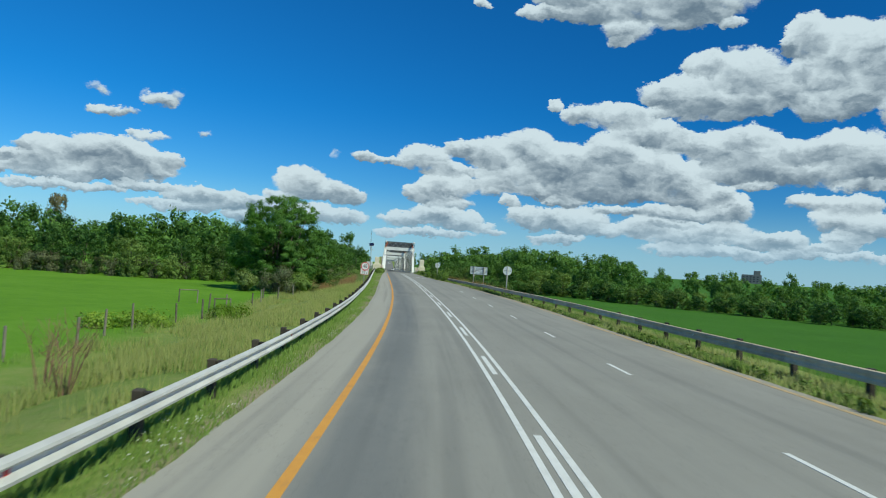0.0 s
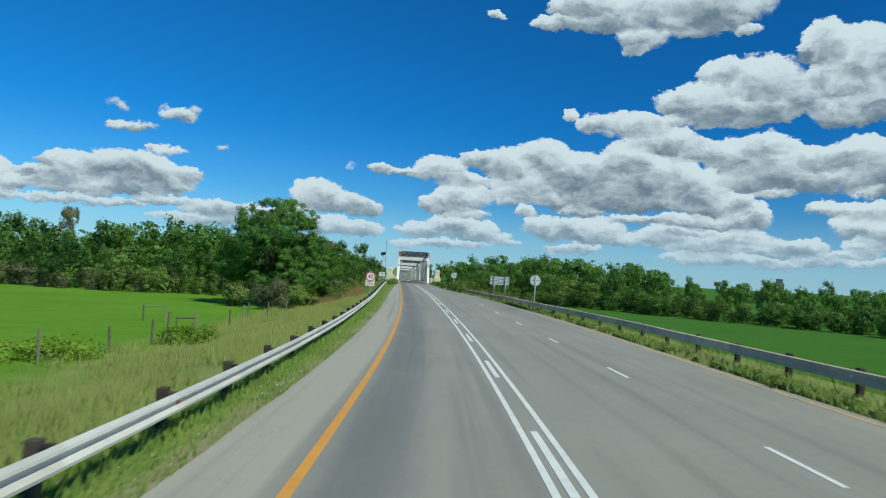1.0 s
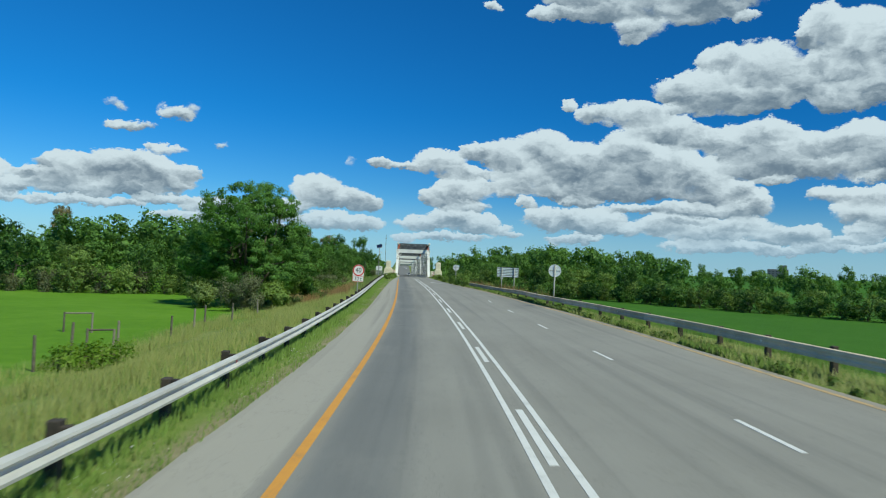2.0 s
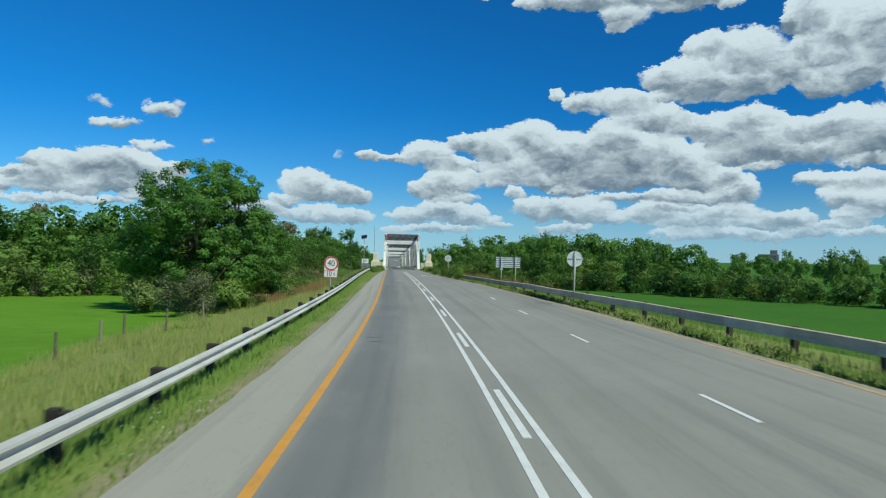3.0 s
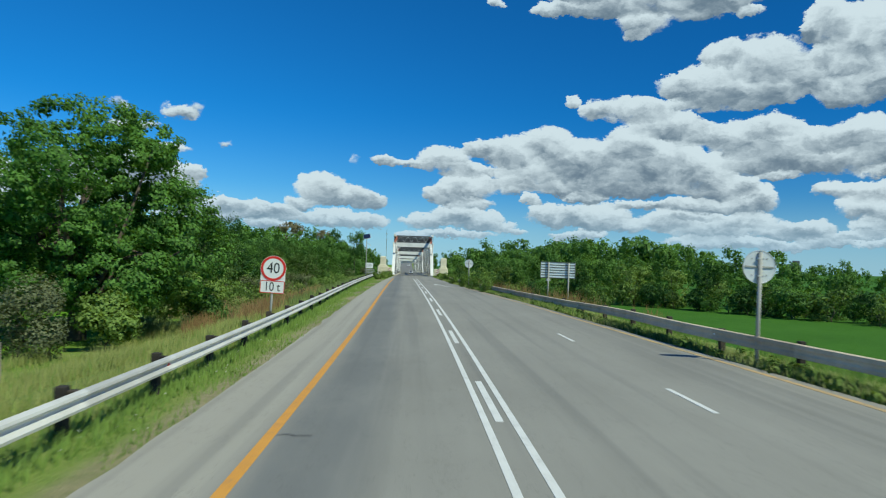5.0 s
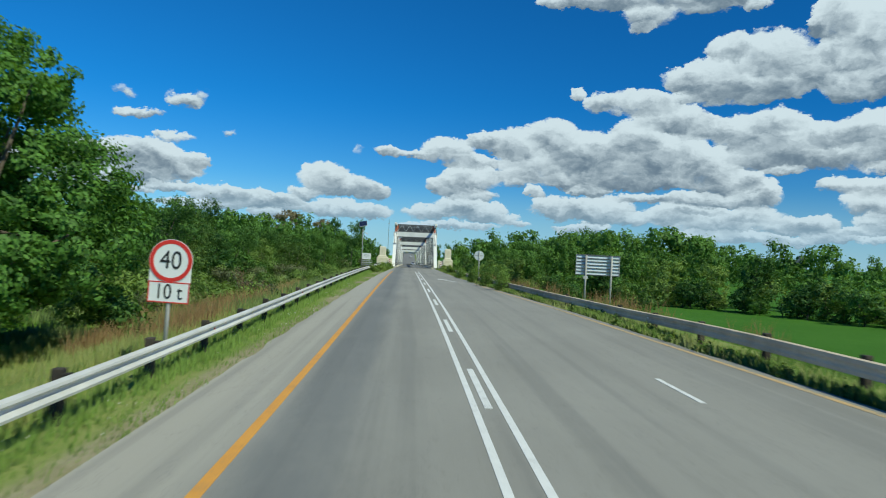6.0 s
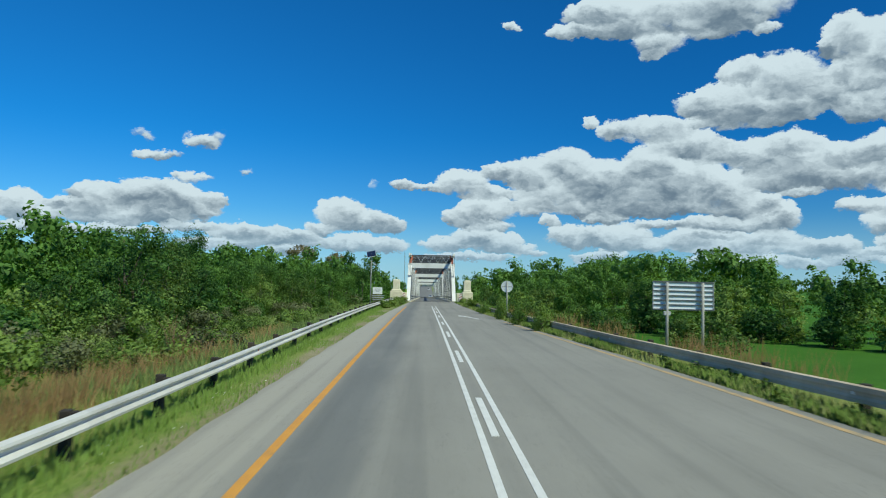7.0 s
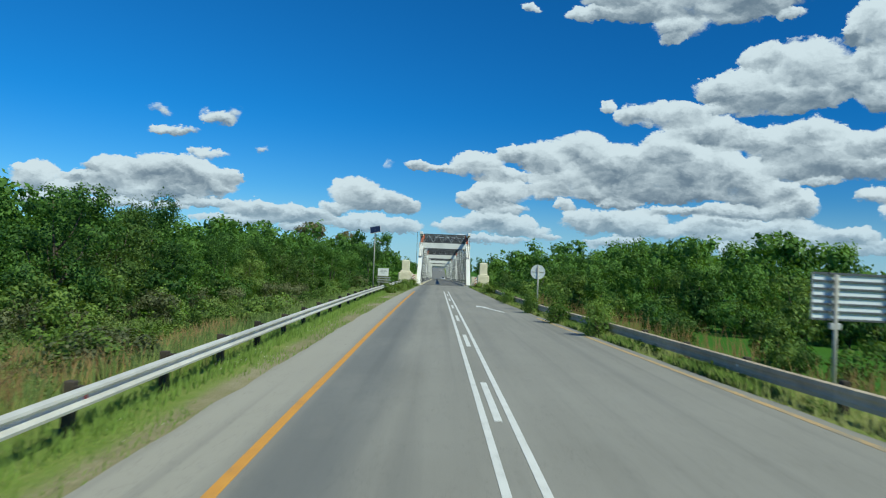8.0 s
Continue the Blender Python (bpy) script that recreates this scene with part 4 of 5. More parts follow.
# ---- trees and shrubs ----
def leaf_mesh(name, centres, normals, size, material, rng, long=1.75):
    """One mesh of many folded leaves: centres and facing directions in, two triangles a leaf out."""
    n = len(centres)
    nrm = normals + rng.normal(0, 0.45, (n, 3))
    nrm /= np.linalg.norm(nrm, axis=1, keepdims=True) + 1e-9
    nrm *= np.where(np.sum(nrm * normals, axis=1, keepdims=True) < 0, -1.0, 1.0)
    ref = rng.normal(0, 1, (n, 3))
    ref[:, 2] -= 0.4
    u = np.cross(nrm, ref)
    u /= np.linalg.norm(u, axis=1, keepdims=True) + 1e-9
    v = np.cross(nrm, u)
    s = (size * 0.80 * rng.uniform(0.6, 1.35, n))[:, None]
    a, b = centres - v * s * long * 0.5, centres + v * s * long * 0.5
    left = centres - u * s * 0.5 + nrm * s * 0.14
    right = centres + u * s * 0.5 + nrm * s * 0.14
    verts = np.stack([a, right, b, left], 1).reshape(-1, 3)
    me = bpy.data.meshes.new(name)
    me.vertices.add(4 * n)
    me.vertices.foreach_set("co", verts.astype(np.float32).ravel())
    me.loops.add(4 * n)
    me.loops.foreach_set("vertex_index", np.arange(4 * n, dtype=np.int32))
    me.polygons.add(n)
    me.polygons.foreach_set("loop_start", np.arange(0, 4 * n, 4, dtype=np.int32))
    me.update(calc_edges=True)
    me.polygons.foreach_set("use_smooth", [True] * n)
    soft = normals * 0.8 + nrm * 0.6
    soft /= np.linalg.norm(soft, axis=1, keepdims=True) + 1e-9
    me.normals_split_custom_set_from_vertices(np.repeat(soft, 4, axis=0).tolist())
    me.materials.append(material)
    return me


def crown_points(rng, lobes, clumps, per, spread, tall=0.8):
    """Leaf places and outward directions: clumps of leaves near the skin of the lobes (centre, radii)."""
    lob_all = np.array(lobes)
    area = (lob_all[:, 3] * lob_all[:, 4]) + 0.01
    pick = rng.choice(len(lobes), clumps * 2, p=area / area.sum())
    d = rng.normal(0, 1, (clumps * 2, 3))
    d /= np.linalg.norm(d, axis=1, keepdims=True)
    lob = lob_all[pick]
    r = 1.02 - 0.42 * rng.random(clumps * 2) ** 1.6 + rng.normal(0, 0.05, clumps * 2)
    p = lob[:, :3] + d * lob[:, 3:] * r[:, None]
    q = (((p[:, None, :] - lob_all[None, :, :3]) / lob_all[None, :, 3:]) ** 2).sum(2).min(1)
    keep = np.argsort(-(q + rng.uniform(0, 0.45, clumps * 2)))[:clumps]
    p, d, lob = p[keep], d[keep], lob[keep]
    out = d / lob[:, 3:]
    out /= np.linalg.norm(out, axis=1, keepdims=True)
    size = spread * rng.uniform(0.55, 1.4, clumps)
    off = rng.normal(0, 1, (clumps, per, 3))
    off /= np.linalg.norm(off, axis=2, keepdims=True)
    rad = rng.random((clumps, per, 1)) ** 0.45
    pts = p[:, None, :] + off * rad * size[:, None, None] * np.array([1.0, 1.0, tall])
    nrm = out[:, None, :] * 0.7 + off * rad * 0.9 + np.array([0.0, 0.0, 0.25])
    nrm /= np.linalg.norm(nrm, axis=2, keepdims=True) + 1e-9
    return pts.reshape(-1, 3), nrm.reshape(-1, 3)


def lobes_for(rng, width, height, low, count, spread=0.62):
    """Lobes filling a rough crown from height low to the top."""
    out = []
    mid = (low + height) / 2
    for k in range(count):
        a = rng.uniform(0, math.tau)
        z = rng.uniform(low + 0.12 * (height - low), height - 0.12 * (height - low))
        prof = math.sqrt(max(0.05, 1 - ((z - mid) / ((height - low) * 0.56)) ** 2))
        r = width * prof * spread * math.sqrt(rng.uniform(0.05, 1))
        size = width * rng.uniform(0.20, 0.38) * (0.7 + 0.3 * prof)
        z = min(z, height - size * 0.8)
        out.append((r * math.cos(a), r * math.sin(a), z, size, size, size * rng.uniform(0.75, 0.95)))
    return out


def woody(lobes, height, low, girth, limbs, rng):
    """A tapered trunk with limbs that reach into the lobes."""
    g = Geo()
    top = height * 0.62
    path = [(0, 0, -0.4)] + [(rng.uniform(-0.12, 0.12) * k, rng.uniform(-0.12, 0.12) * k, top * k / 5) for k in range(1, 6)]
    g.tube(path, [girth * (1.25 - 0.2 * k) if k else girth * 1.5 for k in range(6)], 9)
    for l in lobes[:limbs]:
        k = rng.integers(1, 5)
        a = Vector(path[k])
        b = Vector(l[:3])
        m = (a + b) / 2 + Vector((0, 0, -0.15 * (b - a).length))
        g.tube([a, m, b], [girth * 0.5, girth * 0.32, girth * 0.1], 6)
    return g


def plant(name, label, category, seed, width, height, low, lobes, clumps, per, clump, size, material, girth=0.0, limbs=6, spread=0.62, group="", extra=(), tall=0.8):
    rng = np.random.default_rng(seed)
    t = thing(name, label, category, group=group)
    lb = list(extra) + lobes_for(rng, width, height, low, lobes, spread)
    p, out = crown_points(rng, lb, clumps, per, clump, tall)
    keep = p[:, 2] > 0.02
    part("crown", leaf_mesh("crown", p[keep], out[keep], size, material, rng), material, t)
    if girth:
        part("trunk" if category == "tree" else "stem", woody(lb, height, low, girth, limbs, rng), BARK, t, smooth=True)
    return t


def shift_to(t, x, y, turn=0.0, scale=1.0, dz=0.0):
    p = place(x, y)
    t.matrix_basis = Matrix.Translation((p.x, p.y, p.z + dz)) @ pose(0, 0, 0, 0, 0, turn) @ Matrix.Scale(scale, 4)
    return t


def put_copy(t, x, y, turn, scale, dz=0.0, rng=random):
    p = place(x, y)
    c = copy_thing(t, Matrix.Identity(4))
    c.matrix_basis = Matrix.Translation((p.x, p.y, p.z + dz)) @ pose(0, 0, 0, 0, 0, turn) @ Matrix.Diagonal((scale * rng.uniform(0.9, 1.12), scale * rng.uniform(0.9, 1.12), scale, 1))
    return c


# the large tree by the meadow
BIG_LOBES = [(0.3, 0, 8.0, 3.7, 3.8, 4.0), (-2.6, 0.5, 6.6, 3.0, 3.2, 3.2), (2.7, -0.4, 6.6, 3.0, 3.2, 3.2), (-4.0, -0.5, 4.6, 1.9, 2.2, 2.1),
             (4.9, 0.6, 4.6, 2.1, 2.4, 2.4), (0, -2.6, 4.6, 3.2, 2.6, 3.0), (-1.5, 2.5, 5.0, 3.0, 2.8, 3.2), (2.6, -1.8, 3.4, 2.6, 2.2, 2.4), (-3.0, -1.2, 2.6, 2.2, 2.0, 2.0)]
big = plant("large_tree", "tall broad dark green leafy tree standing at the meadow's edge", "tree", 11, 6.2, 12.3, 1.4, 26, 900, 110, 0.62, 0.135, LEAF_MAIN, 0.36, 24, 0.85, extra=BIG_LOBES, tall=0.65)
shift_to(big, -20.4, 88.5, 0)

kinds = [
    plant("tree", "round dark green woodland tree in leaf", "tree", 21, 4.2, 9.5, 0.2, 14, 120, 22, 0.85, 0.31, LEAF_WOOD, 0.2, 6, group="woodland trees"),
    plant("tree", "tall upright green woodland tree in leaf", "tree", 22, 3.4, 11.0, 0.4, 14, 120, 22, 0.75, 0.30, LEAF_WOOD, 0.2, 6, 0.55, group="woodland trees", tall=1.6),
    plant("tree", "spreading woodland tree with lighter leaves", "tree", 23, 4.8, 8.6, 0.2, 14, 120, 22, 0.85, 0.31, LEAF_WARM, 0.2, 6, group="woodland trees"),
    plant("tree", "slender poplar-like tree with a ragged top", "tree", 24, 2.6, 11.8, 0.5, 12, 110, 22, 0.65, 0.28, LEAF_WOOD, 0.16, 6, 0.5, group="woodland trees", tall=1.5),
]
for k, t in enumerate(kinds):
    shift_to(t, -62 - 9 * k, 118 + 7 * k)
edge_trees = [
    plant("tree", "round dark green tree at the wood's edge", "tree", 61, 4.3, 8.8, 0.0, 17, 145, 38, 0.62, 0.21, LEAF_WOOD, 0.18, 6, group="woodland trees"),
    plant("tree", "upright green tree with ragged leaf sprays", "tree", 62, 3.3, 11.0, 0.2, 17, 145, 38, 0.55, 0.20, LEAF_WOOD, 0.18, 6, 0.55, group="woodland trees", tall=1.8),
    plant("tree", "spreading olive-green tree at the wood's edge", "tree", 63, 4.9, 8.0, 0.0, 17, 145, 38, 0.62, 0.21, LEAF_WARM, 0.18, 6, group="woodland trees"),
]
for k, t in enumerate(edge_trees):
    shift_to(t, -70 - 7 * k, 109 + 3 * k)
close = [
    plant("tree", "leafy green roadside woodland tree", "tree", 25, 4.0, 9.0, 0.1, 14, 165, 62, 0.70, 0.145, LEAF_WOOD, 0.18, 8, group="woodland trees"),
    plant("tree", "light green spreading roadside woodland tree", "tree", 26, 4.4, 8.2, 0.1, 14, 165, 62, 0.70, 0.145, LEAF_WARM, 0.18, 8, group="woodland trees"),
    plant("tree", "willow-like green tree with hanging sprays", "tree", 27, 3.8, 9.6, 0.2, 12, 165, 62, 0.60, 0.135, LEAF_WOOD, 0.18, 8, group="woodland trees", tall=1.7),
]


def far_leaves(seed, width, height, clumps, per, clump, size, tall):
    """Leaf places and facings of a distant tree, to be joined with others."""
    rng = np.random.default_rng(seed)
    return crown_points(rng, lobes_for(rng, width, height, 0.2, 14, 0.6), clumps, per, clump, tall) + (size,)


far_kinds = [far_leaves(28, 4.4, 9.8, 78, 16, 0.9, 0.44, 0.9), far_leaves(29, 3.6, 11.2, 78, 16, 0.75, 0.42, 1.7), far_leaves(30, 5.0, 9.0, 78, 16, 0.9, 0.44, 0.9),
             far_leaves(34, 4.4, 9.6, 125, 26, 0.66, 0.27, 0.9), far_leaves(35, 3.4, 11.0, 125, 26, 0.55, 0.26, 1.6), far_leaves(36, 5.0, 8.8, 125, 26, 0.66, 0.27, 0.9)]
far_trees = []
for k, t in enumerate(close):
    shift_to(t, -29 - 2 * k, 128 + 9 * k)
shrubs = [
    plant("shrub", "bushy green shrub at the wood's edge", "shrub", 31, 2.6, 3.6, 0.0, 9, 70, 17, 0.46, 0.185, LEAF_WARM, 0.05, group="shrubs"),
    plant("shrub", "dark dense shrub below the trees", "shrub", 32, 2.4, 3.0, 0.0, 8, 70, 17, 0.46, 0.185, LEAF_WOOD, 0.05, group="shrubs"),
    plant("shrub", "greyish twiggy shrub at the field's edge", "shrub", 33, 2.2, 2.8, 0.0, 8, 75, 22, 0.45, 0.15, LEAF_GREY, 0.05, group="shrubs", tall=1.1),
]
shrubs.append(plant("shrub", "pale olive-green soft scrub bush on the road bank", "shrub", 37, 2.6, 2.0, 0.0, 8, 70, 26, 0.42, 0.12, LEAF_PALE, 0.04, group="shrubs"))
for k, t in enumerate(shrubs):
    shift_to(t, -40 - 5 * k, 101 + 2 * k)
brown = plant("tree", "bare-looking brownish tree rising over the wood", "tree", 41, 4.5, 10.0, 2.0, 14, 110, 30, 0.8, 0.30, LEAF_BROWN, 0.2, 8, group="woodland trees")
shift_to(brown, -254, 470, 0, 3.2, 1)
brown.matrix_basis = brown.matrix_basis @ Matrix.Diagonal((0.66, 0.66, 1.0, 1.0))
put_copy(brown, -84, 392, 50, 2.05, 2)
put_copy(brown, -70, 396, 90, 1.75, 2)
put_copy(kinds[0], -62, 392, 20, 2.0, 1)
put_copy(kinds[1], -52, 385, 70, 1.7, 1)


def along(line, s):
    """A point at fraction s of a plan polyline, and its left normal."""
    seg = [((Vector(b) - Vector(a)).length, Vector(a), Vector(b)) for a, b in zip(line, line[1:])]
    total = sum(l for l, _, _ in seg) * s
    for l, a, b in seg:
        if total <= l:
            break
        total -= l
    d = (b - a).normalized()
    return a + d * min(total, l), Vector((-d.y, d.x))


def wood(line, rows, gap, seed, tall=1.0, low=True, fine=0, mix=(0, 1, 1, 2), crisp=False, skirt=4.2):
    """Woodland along a line, a tree every gap metres, in rows that go back to its left."""
    rng = random.Random(seed)
    length = sum((Vector(b) - Vector(a)).length for a, b in zip(line, line[1:]))
    count = max(2, int(length / gap))
    for r in range(rows):
        for k in range(count):
            p, nrm = along(line, (k + rng.uniform(0.15, 0.85)) / count)
            p = p + nrm * (3.0 + r * 6.0 + rng.uniform(-2.0, 2.0))
            turn, scale = rng.uniform(0, 360), tall * rng.uniform(0.86, 1.08) * (0.82 + 0.12 * min(r, 2))
            if r < 1 and low:
                put_copy(rng.choice(close if r < fine else edge_trees), p.x, p.y, turn, scale * 1.08, -0.9, rng)
            else:
                far_trees.append((rng.randrange(3) + (3 if crisp and r < 2 else 0), p.x, p.y, turn, scale, low and r > 1))
    if low:
        n = int(length / skirt)
        for k in range(n):
            p, nrm = along(line, (k + rng.uniform(0, 1)) / n)
            p = p + nrm * rng.uniform(-1.0, 2.0)
            put_copy(shrubs[rng.choice(mix)], p.x, p.y, rng.uniform(0, 360), rng.uniform(0.6, 1.1), -0.2, rng)


# beyond the left meadow, from far left towards the road
wood([(-110, 112), (-66, 101)], 3, 5.0, 101, 1.02, mix=(2, 2, 2, 0), crisp=True, skirt=2.6)
wood([(-66, 101), (-45, 99), (-28, 106)], 3, 5.0, 115, 0.90, mix=(2, 2, 2, 0, 0), crisp=True, skirt=2.6)
# left of the road up to the river
wood([(-30, 108), (-30, 134)], 4, 5.0, 102, 0.78, fine=1, crisp=True, mix=(0, 0, 1, 2))
wood([(-30, 134), (-28.5, 170), (-22, 205)], 4, 5.0, 116, 0.98, fine=1, crisp=True, mix=(0, 0, 1, 2))
# right-hand woods behind the crop field, from the bridge outwards
wood([(-2, 207), (4, 172), (14, 150)], 3, 4.6, 104, 0.88, crisp=True, skirt=2.4, mix=(0, 0, 1, 1, 1))
wood([(14, 150), (26, 134)], 3, 4.6, 112, 0.80, crisp=True, skirt=1.5, mix=(0, 1, 1, 1))
wood([(26, 134), (36, 120), (56, 92), (90, 60)], 3, 4.8, 103, 0.58, crisp=True, skirt=1.5, mix=(0, 1, 1, 1))
# far bank, both sides of the bridge
wood([(-4, 232), (20, 240), (66, 240)], 3, 5.5, 105, 1.18, False)
wood([(66, 250), (200, 230)], 2, 8.0, 113, 0.95, False)
wood([(-130, 232), (-60, 228), (-24, 232)], 3, 5.5, 106, 1.15, False)
wood([(-130, 440), (-70, 458), (-50, 462)], 2, 8.0, 108, 1.6, False)
wood([(-22, 485), (-10, 490), (60, 470)], 2, 7.0, 107, 1.3, False)
wood([(-52, 490), (-57, 560)], 1, 7.0, 110, 1.0, False)
wood([(-36, 560), (-27, 490)], 1, 7.0, 111, 1.0, False)
wood([(-150, 700), (-74, 690)], 1, 10.0, 109, 1.3, False)
wood([(-34, 690), (60, 700)], 1, 10.0, 114, 1.3, False)


def join_woods():
    """The deep and distant wood as one uncounted mass of leaves."""
    rng = np.random.default_rng(140)
    pts, nrm, size = [], [], []
    for k, x, y, turn, scale, hidden in far_trees:
        p, n, sz = far_kinds[k]
        keep = p[:, 2] > (4.4 if hidden else 0.8)
        p, n = p[keep], n[keep]
        m = np.array(pose(0, 0, 0, 0, 0, turn).to_3x3())
        base_at = np.array(place(x, y)) - (0, 0, 0.3)
        pts.append(p @ m.T * scale + base_at)
        nrm.append(n @ m.T)
        size.append(np.full(len(p), sz * scale))
    me = leaf_mesh("woods", np.concatenate(pts), np.concatenate(nrm), np.concatenate(size), LEAF_WOOD, rng)
    tagged(new("woods", me), "deep green woodland mass behind the front trees", "woods", kind="stuff")


join_woods()


def thicket(o0, o1, y0, y1, count, seed, lo, hi, mix=(0, 0, 1)):
    """Low scrub on the road bank."""
    rng = random.Random(seed)
    for k in range(count):
        y = y0 + (y1 - y0) * (k + rng.random()) / count
        put_copy(shrubs[rng.choice(mix)], centre(y) + rng.uniform(o0, o1), y, rng.uniform(0, 360), rng.uniform(lo, hi), -0.15, rng)


thicket(-16.5, -10.0, 104, 200, 40, 121, 0.30, 0.60, (0, 3, 3))
thicket(-24.0, -17.0, 98, 204, 40, 122, 0.5, 0.95, (0, 3, 3, 2))
thicket(-27.0, -21.0, 104, 165, 26, 127, 0.8, 1.2, (0, 0, 1))
thicket(-24.0, -13.0, 98, 140, 26, 126, 0.45, 0.80, (3, 2, 3, 0))
thicket(11.0, 16.0, 116, 150, 10, 123, 0.4, 0.8)
thicket(8.0, 13.0, 150, 203, 16, 124, 0.5, 1.0)


# shrubs in front of the large tree and on the left bank
def near_shrub(x, y, seed, width, height, label, material, clumps=110, per=40, size=0.13, tall=0.8):
    shift_to(plant("shrub", label, "shrub", seed, width, height, 0.0, 9, clumps, per, 0.38, size, material, 0.04, group="bank shrubs", tall=tall), x, y)


near_shrub(-18.3, 80.5, 51, 2.5, 3.2, "greyish twiggy shrub in front of the large tree", LEAF_GREY, 130, 50, 0.09, 1.6)
near_shrub(-16.3, 83.5, 52, 1.6, 2.4, "bright green shrub at the foot of the large tree", LEAF_WARM)
near_shrub(-22.8, 84.0, 53, 1.9, 2.2, "pale olive shrub at the foot of the large tree", LEAF_PALE, 120)
near_shrub(-14.8, 91.0, 54, 1.6, 1.9, "dark green bramble on the road bank", LEAF_WOOD)
near_shrub(-18.0, 97.0, 55, 2.6, 3.2, "leafy green shrub on the road bank", LEAF_WARM, 140)
for k in range(5):
    near_shrub(-18.2 + 1.1 * k + 0.4 * (k % 2), 38.5 + 3.1 * k - 2.0 * (k % 3), 81 + k, 1.5 + 0.25 * (k % 2), 0.75, "bright yellow-green low leafy plant in the meadow", LEAF_LIME, 45, 30, 0.10)
for k in range(7):
    y = 99.0 + 9.0 * k
    near_shrub(centre(y) - 10.2 - 1.3 * (k * 7 % 3), y, 91 + k, 1.9 + 0.4 * (k % 3), 1.3 + 0.25 * (k % 2), "pale olive scrub bush on the road bank", (LEAF_WARM, LEAF_GREY, WEED)[k % 3], 80, 34, 0.11)
for k, (off, y) in enumerate(((5.5, 117.5), (5.1, 124.5), (4.75, 133.0), (4.6, 146.0))):
    near_shrub(centre(y) + off, y, 63 + k, 0.75, 1.15 - 0.1 * k, "tufted green roadside weed clump by the guardrail", GRASS_FRESH, 70, 40, 0.07, 2.2)
near_shrub(12.0, 128.0, 67, 2.4, 2.4, "leafy green shrub by the crop field", LEAF_WARM)
near_shrub(7.5, 137.0, 68, 2.2, 2.4, "leafy green shrub by the crop field", LEAF_WOOD)


# ---- grass ----
def blades(name, label, seed, count, place_of, low, high, width, material):
    """Uncounted grass: bent blades, three triangles each."""
    rng = np.random.default_rng(seed)
    roots = np.array([place_of(rng) for _ in range(count)])
    n = len(roots)
    h = rng.uniform(low, high, n)[:, None]
    a = rng.uniform(-1.2, 1.2, n)
    side = np.stack([np.cos(a), np.sin(a), np.zeros(n)], 1)
    b = a + rng.uniform(0.8, 2.4, n)
    lean = np.stack([np.cos(b), np.sin(b), np.zeros(n)], 1) * h * rng.uniform(0.1, 0.6, n)[:, None]
    w = (width * rng.uniform(0.6, 1.4, n))[:, None]
    up = np.array([[0, 0, 1.0]])
    r = roots - up * 0.03
    pts = np.stack([r - side * w, r + side * w, r + up * h * 0.55 + lean * 0.35 + side * w * 0.8, r + up * h * 0.55 + lean * 0.35 - side * w * 0.8, r + up * h + lean], 1).reshape(-1, 3)
    k = 5 * np.arange(n, dtype=np.int32)
    loops = np.stack([k, k + 1, k + 2, k + 3, k + 3, k + 2, k + 4], 1).ravel()
    me = bpy.data.meshes.new(name)
    me.vertices.add(5 * n)
    me.vertices.foreach_set("co", pts.astype(np.float32).ravel())
    me.loops.add(7 * n)
    me.loops.foreach_set("vertex_index", loops)
    me.polygons.add(2 * n)
    me.polygons.foreach_set("loop_start", np.stack([7 * np.arange(n), 7 * np.arange(n) + 4], 1).ravel().astype(np.int32))
    me.update(calc_edges=True)
    me.polygons.foreach_set("use_smooth", [True] * (2 * n))
    soft = rng.normal(0, 0.30, (n, 3)) + np.array([0.0, -0.25, 0.9])
    soft /= np.linalg.norm(soft, axis=1, keepdims=True)
    me.normals_split_custom_set_from_vertices(np.repeat(soft, 5, axis=0).tolist())
    me.materials.append(material)
    return tagged(new(name, me), label, "grass", kind="stuff")


def on_bank(o0, o1, y0, y1, power=1.0, clump=0.0):
    def pick(rng):
        while True:
            y = y0 + (y1 - y0) * rng.random() ** power
            a = o0(y) if callable(o0) else o0
            b = o1(y) if callable(o1) else o1
            o = a + (b - a) * rng.random()
            if clump and noise.noise((o * 0.5, y * 0.22, 4.0)) < clump - 1.0 + rng.random() * 0.7:
                continue
            return (centre(y) + o, y, ground_z(o, y))
    return pick


blades("verge_grass", "short green grass between the road and the guardrail", 71, 30000, on_bank(-6.9, lambda y: paved_left(max(y, 0)) - 0.02, 2, 205, 1.5, 0.55), 0.04, 0.17, 0.011, GRASS_FRESH)
blades("verge_grass", "green grass tufts under the steel guardrail", 77, 18000, on_bank(-7.0, -6.1, 2, 205, 1.4), 0.18, 0.42, 0.013, GRASS_FRESH)
blades("verge_grass", "pale dry grass beside the road edge", 72, 24000, on_bank(lambda y: edge_right(max(y, 0)) + 0.35, lambda y: rail_right(min(y, 205)) + 0.6, 8, 200, 1.3), 0.08, 0.34, 0.014, GRASS_PALE)
blades("verge_grass", "dark green weeds along the asphalt edge", 79, 20000, on_bank(lambda y: edge_right(max(y, 0)) + 0.42, lambda y: edge_right(max(y, 0)) + 0.95, 8, 200, 1.3, 0.85), 0.08, 0.36, 0.026, WEED)
blades("tall_grass", "tall yellow-green seeding grass on the road bank", 73, 56000, on_bank(-16.0, -6.9, 4, 110, 1.2, 0.85), 0.20, 0.60, 0.010, GRASS_DRY)
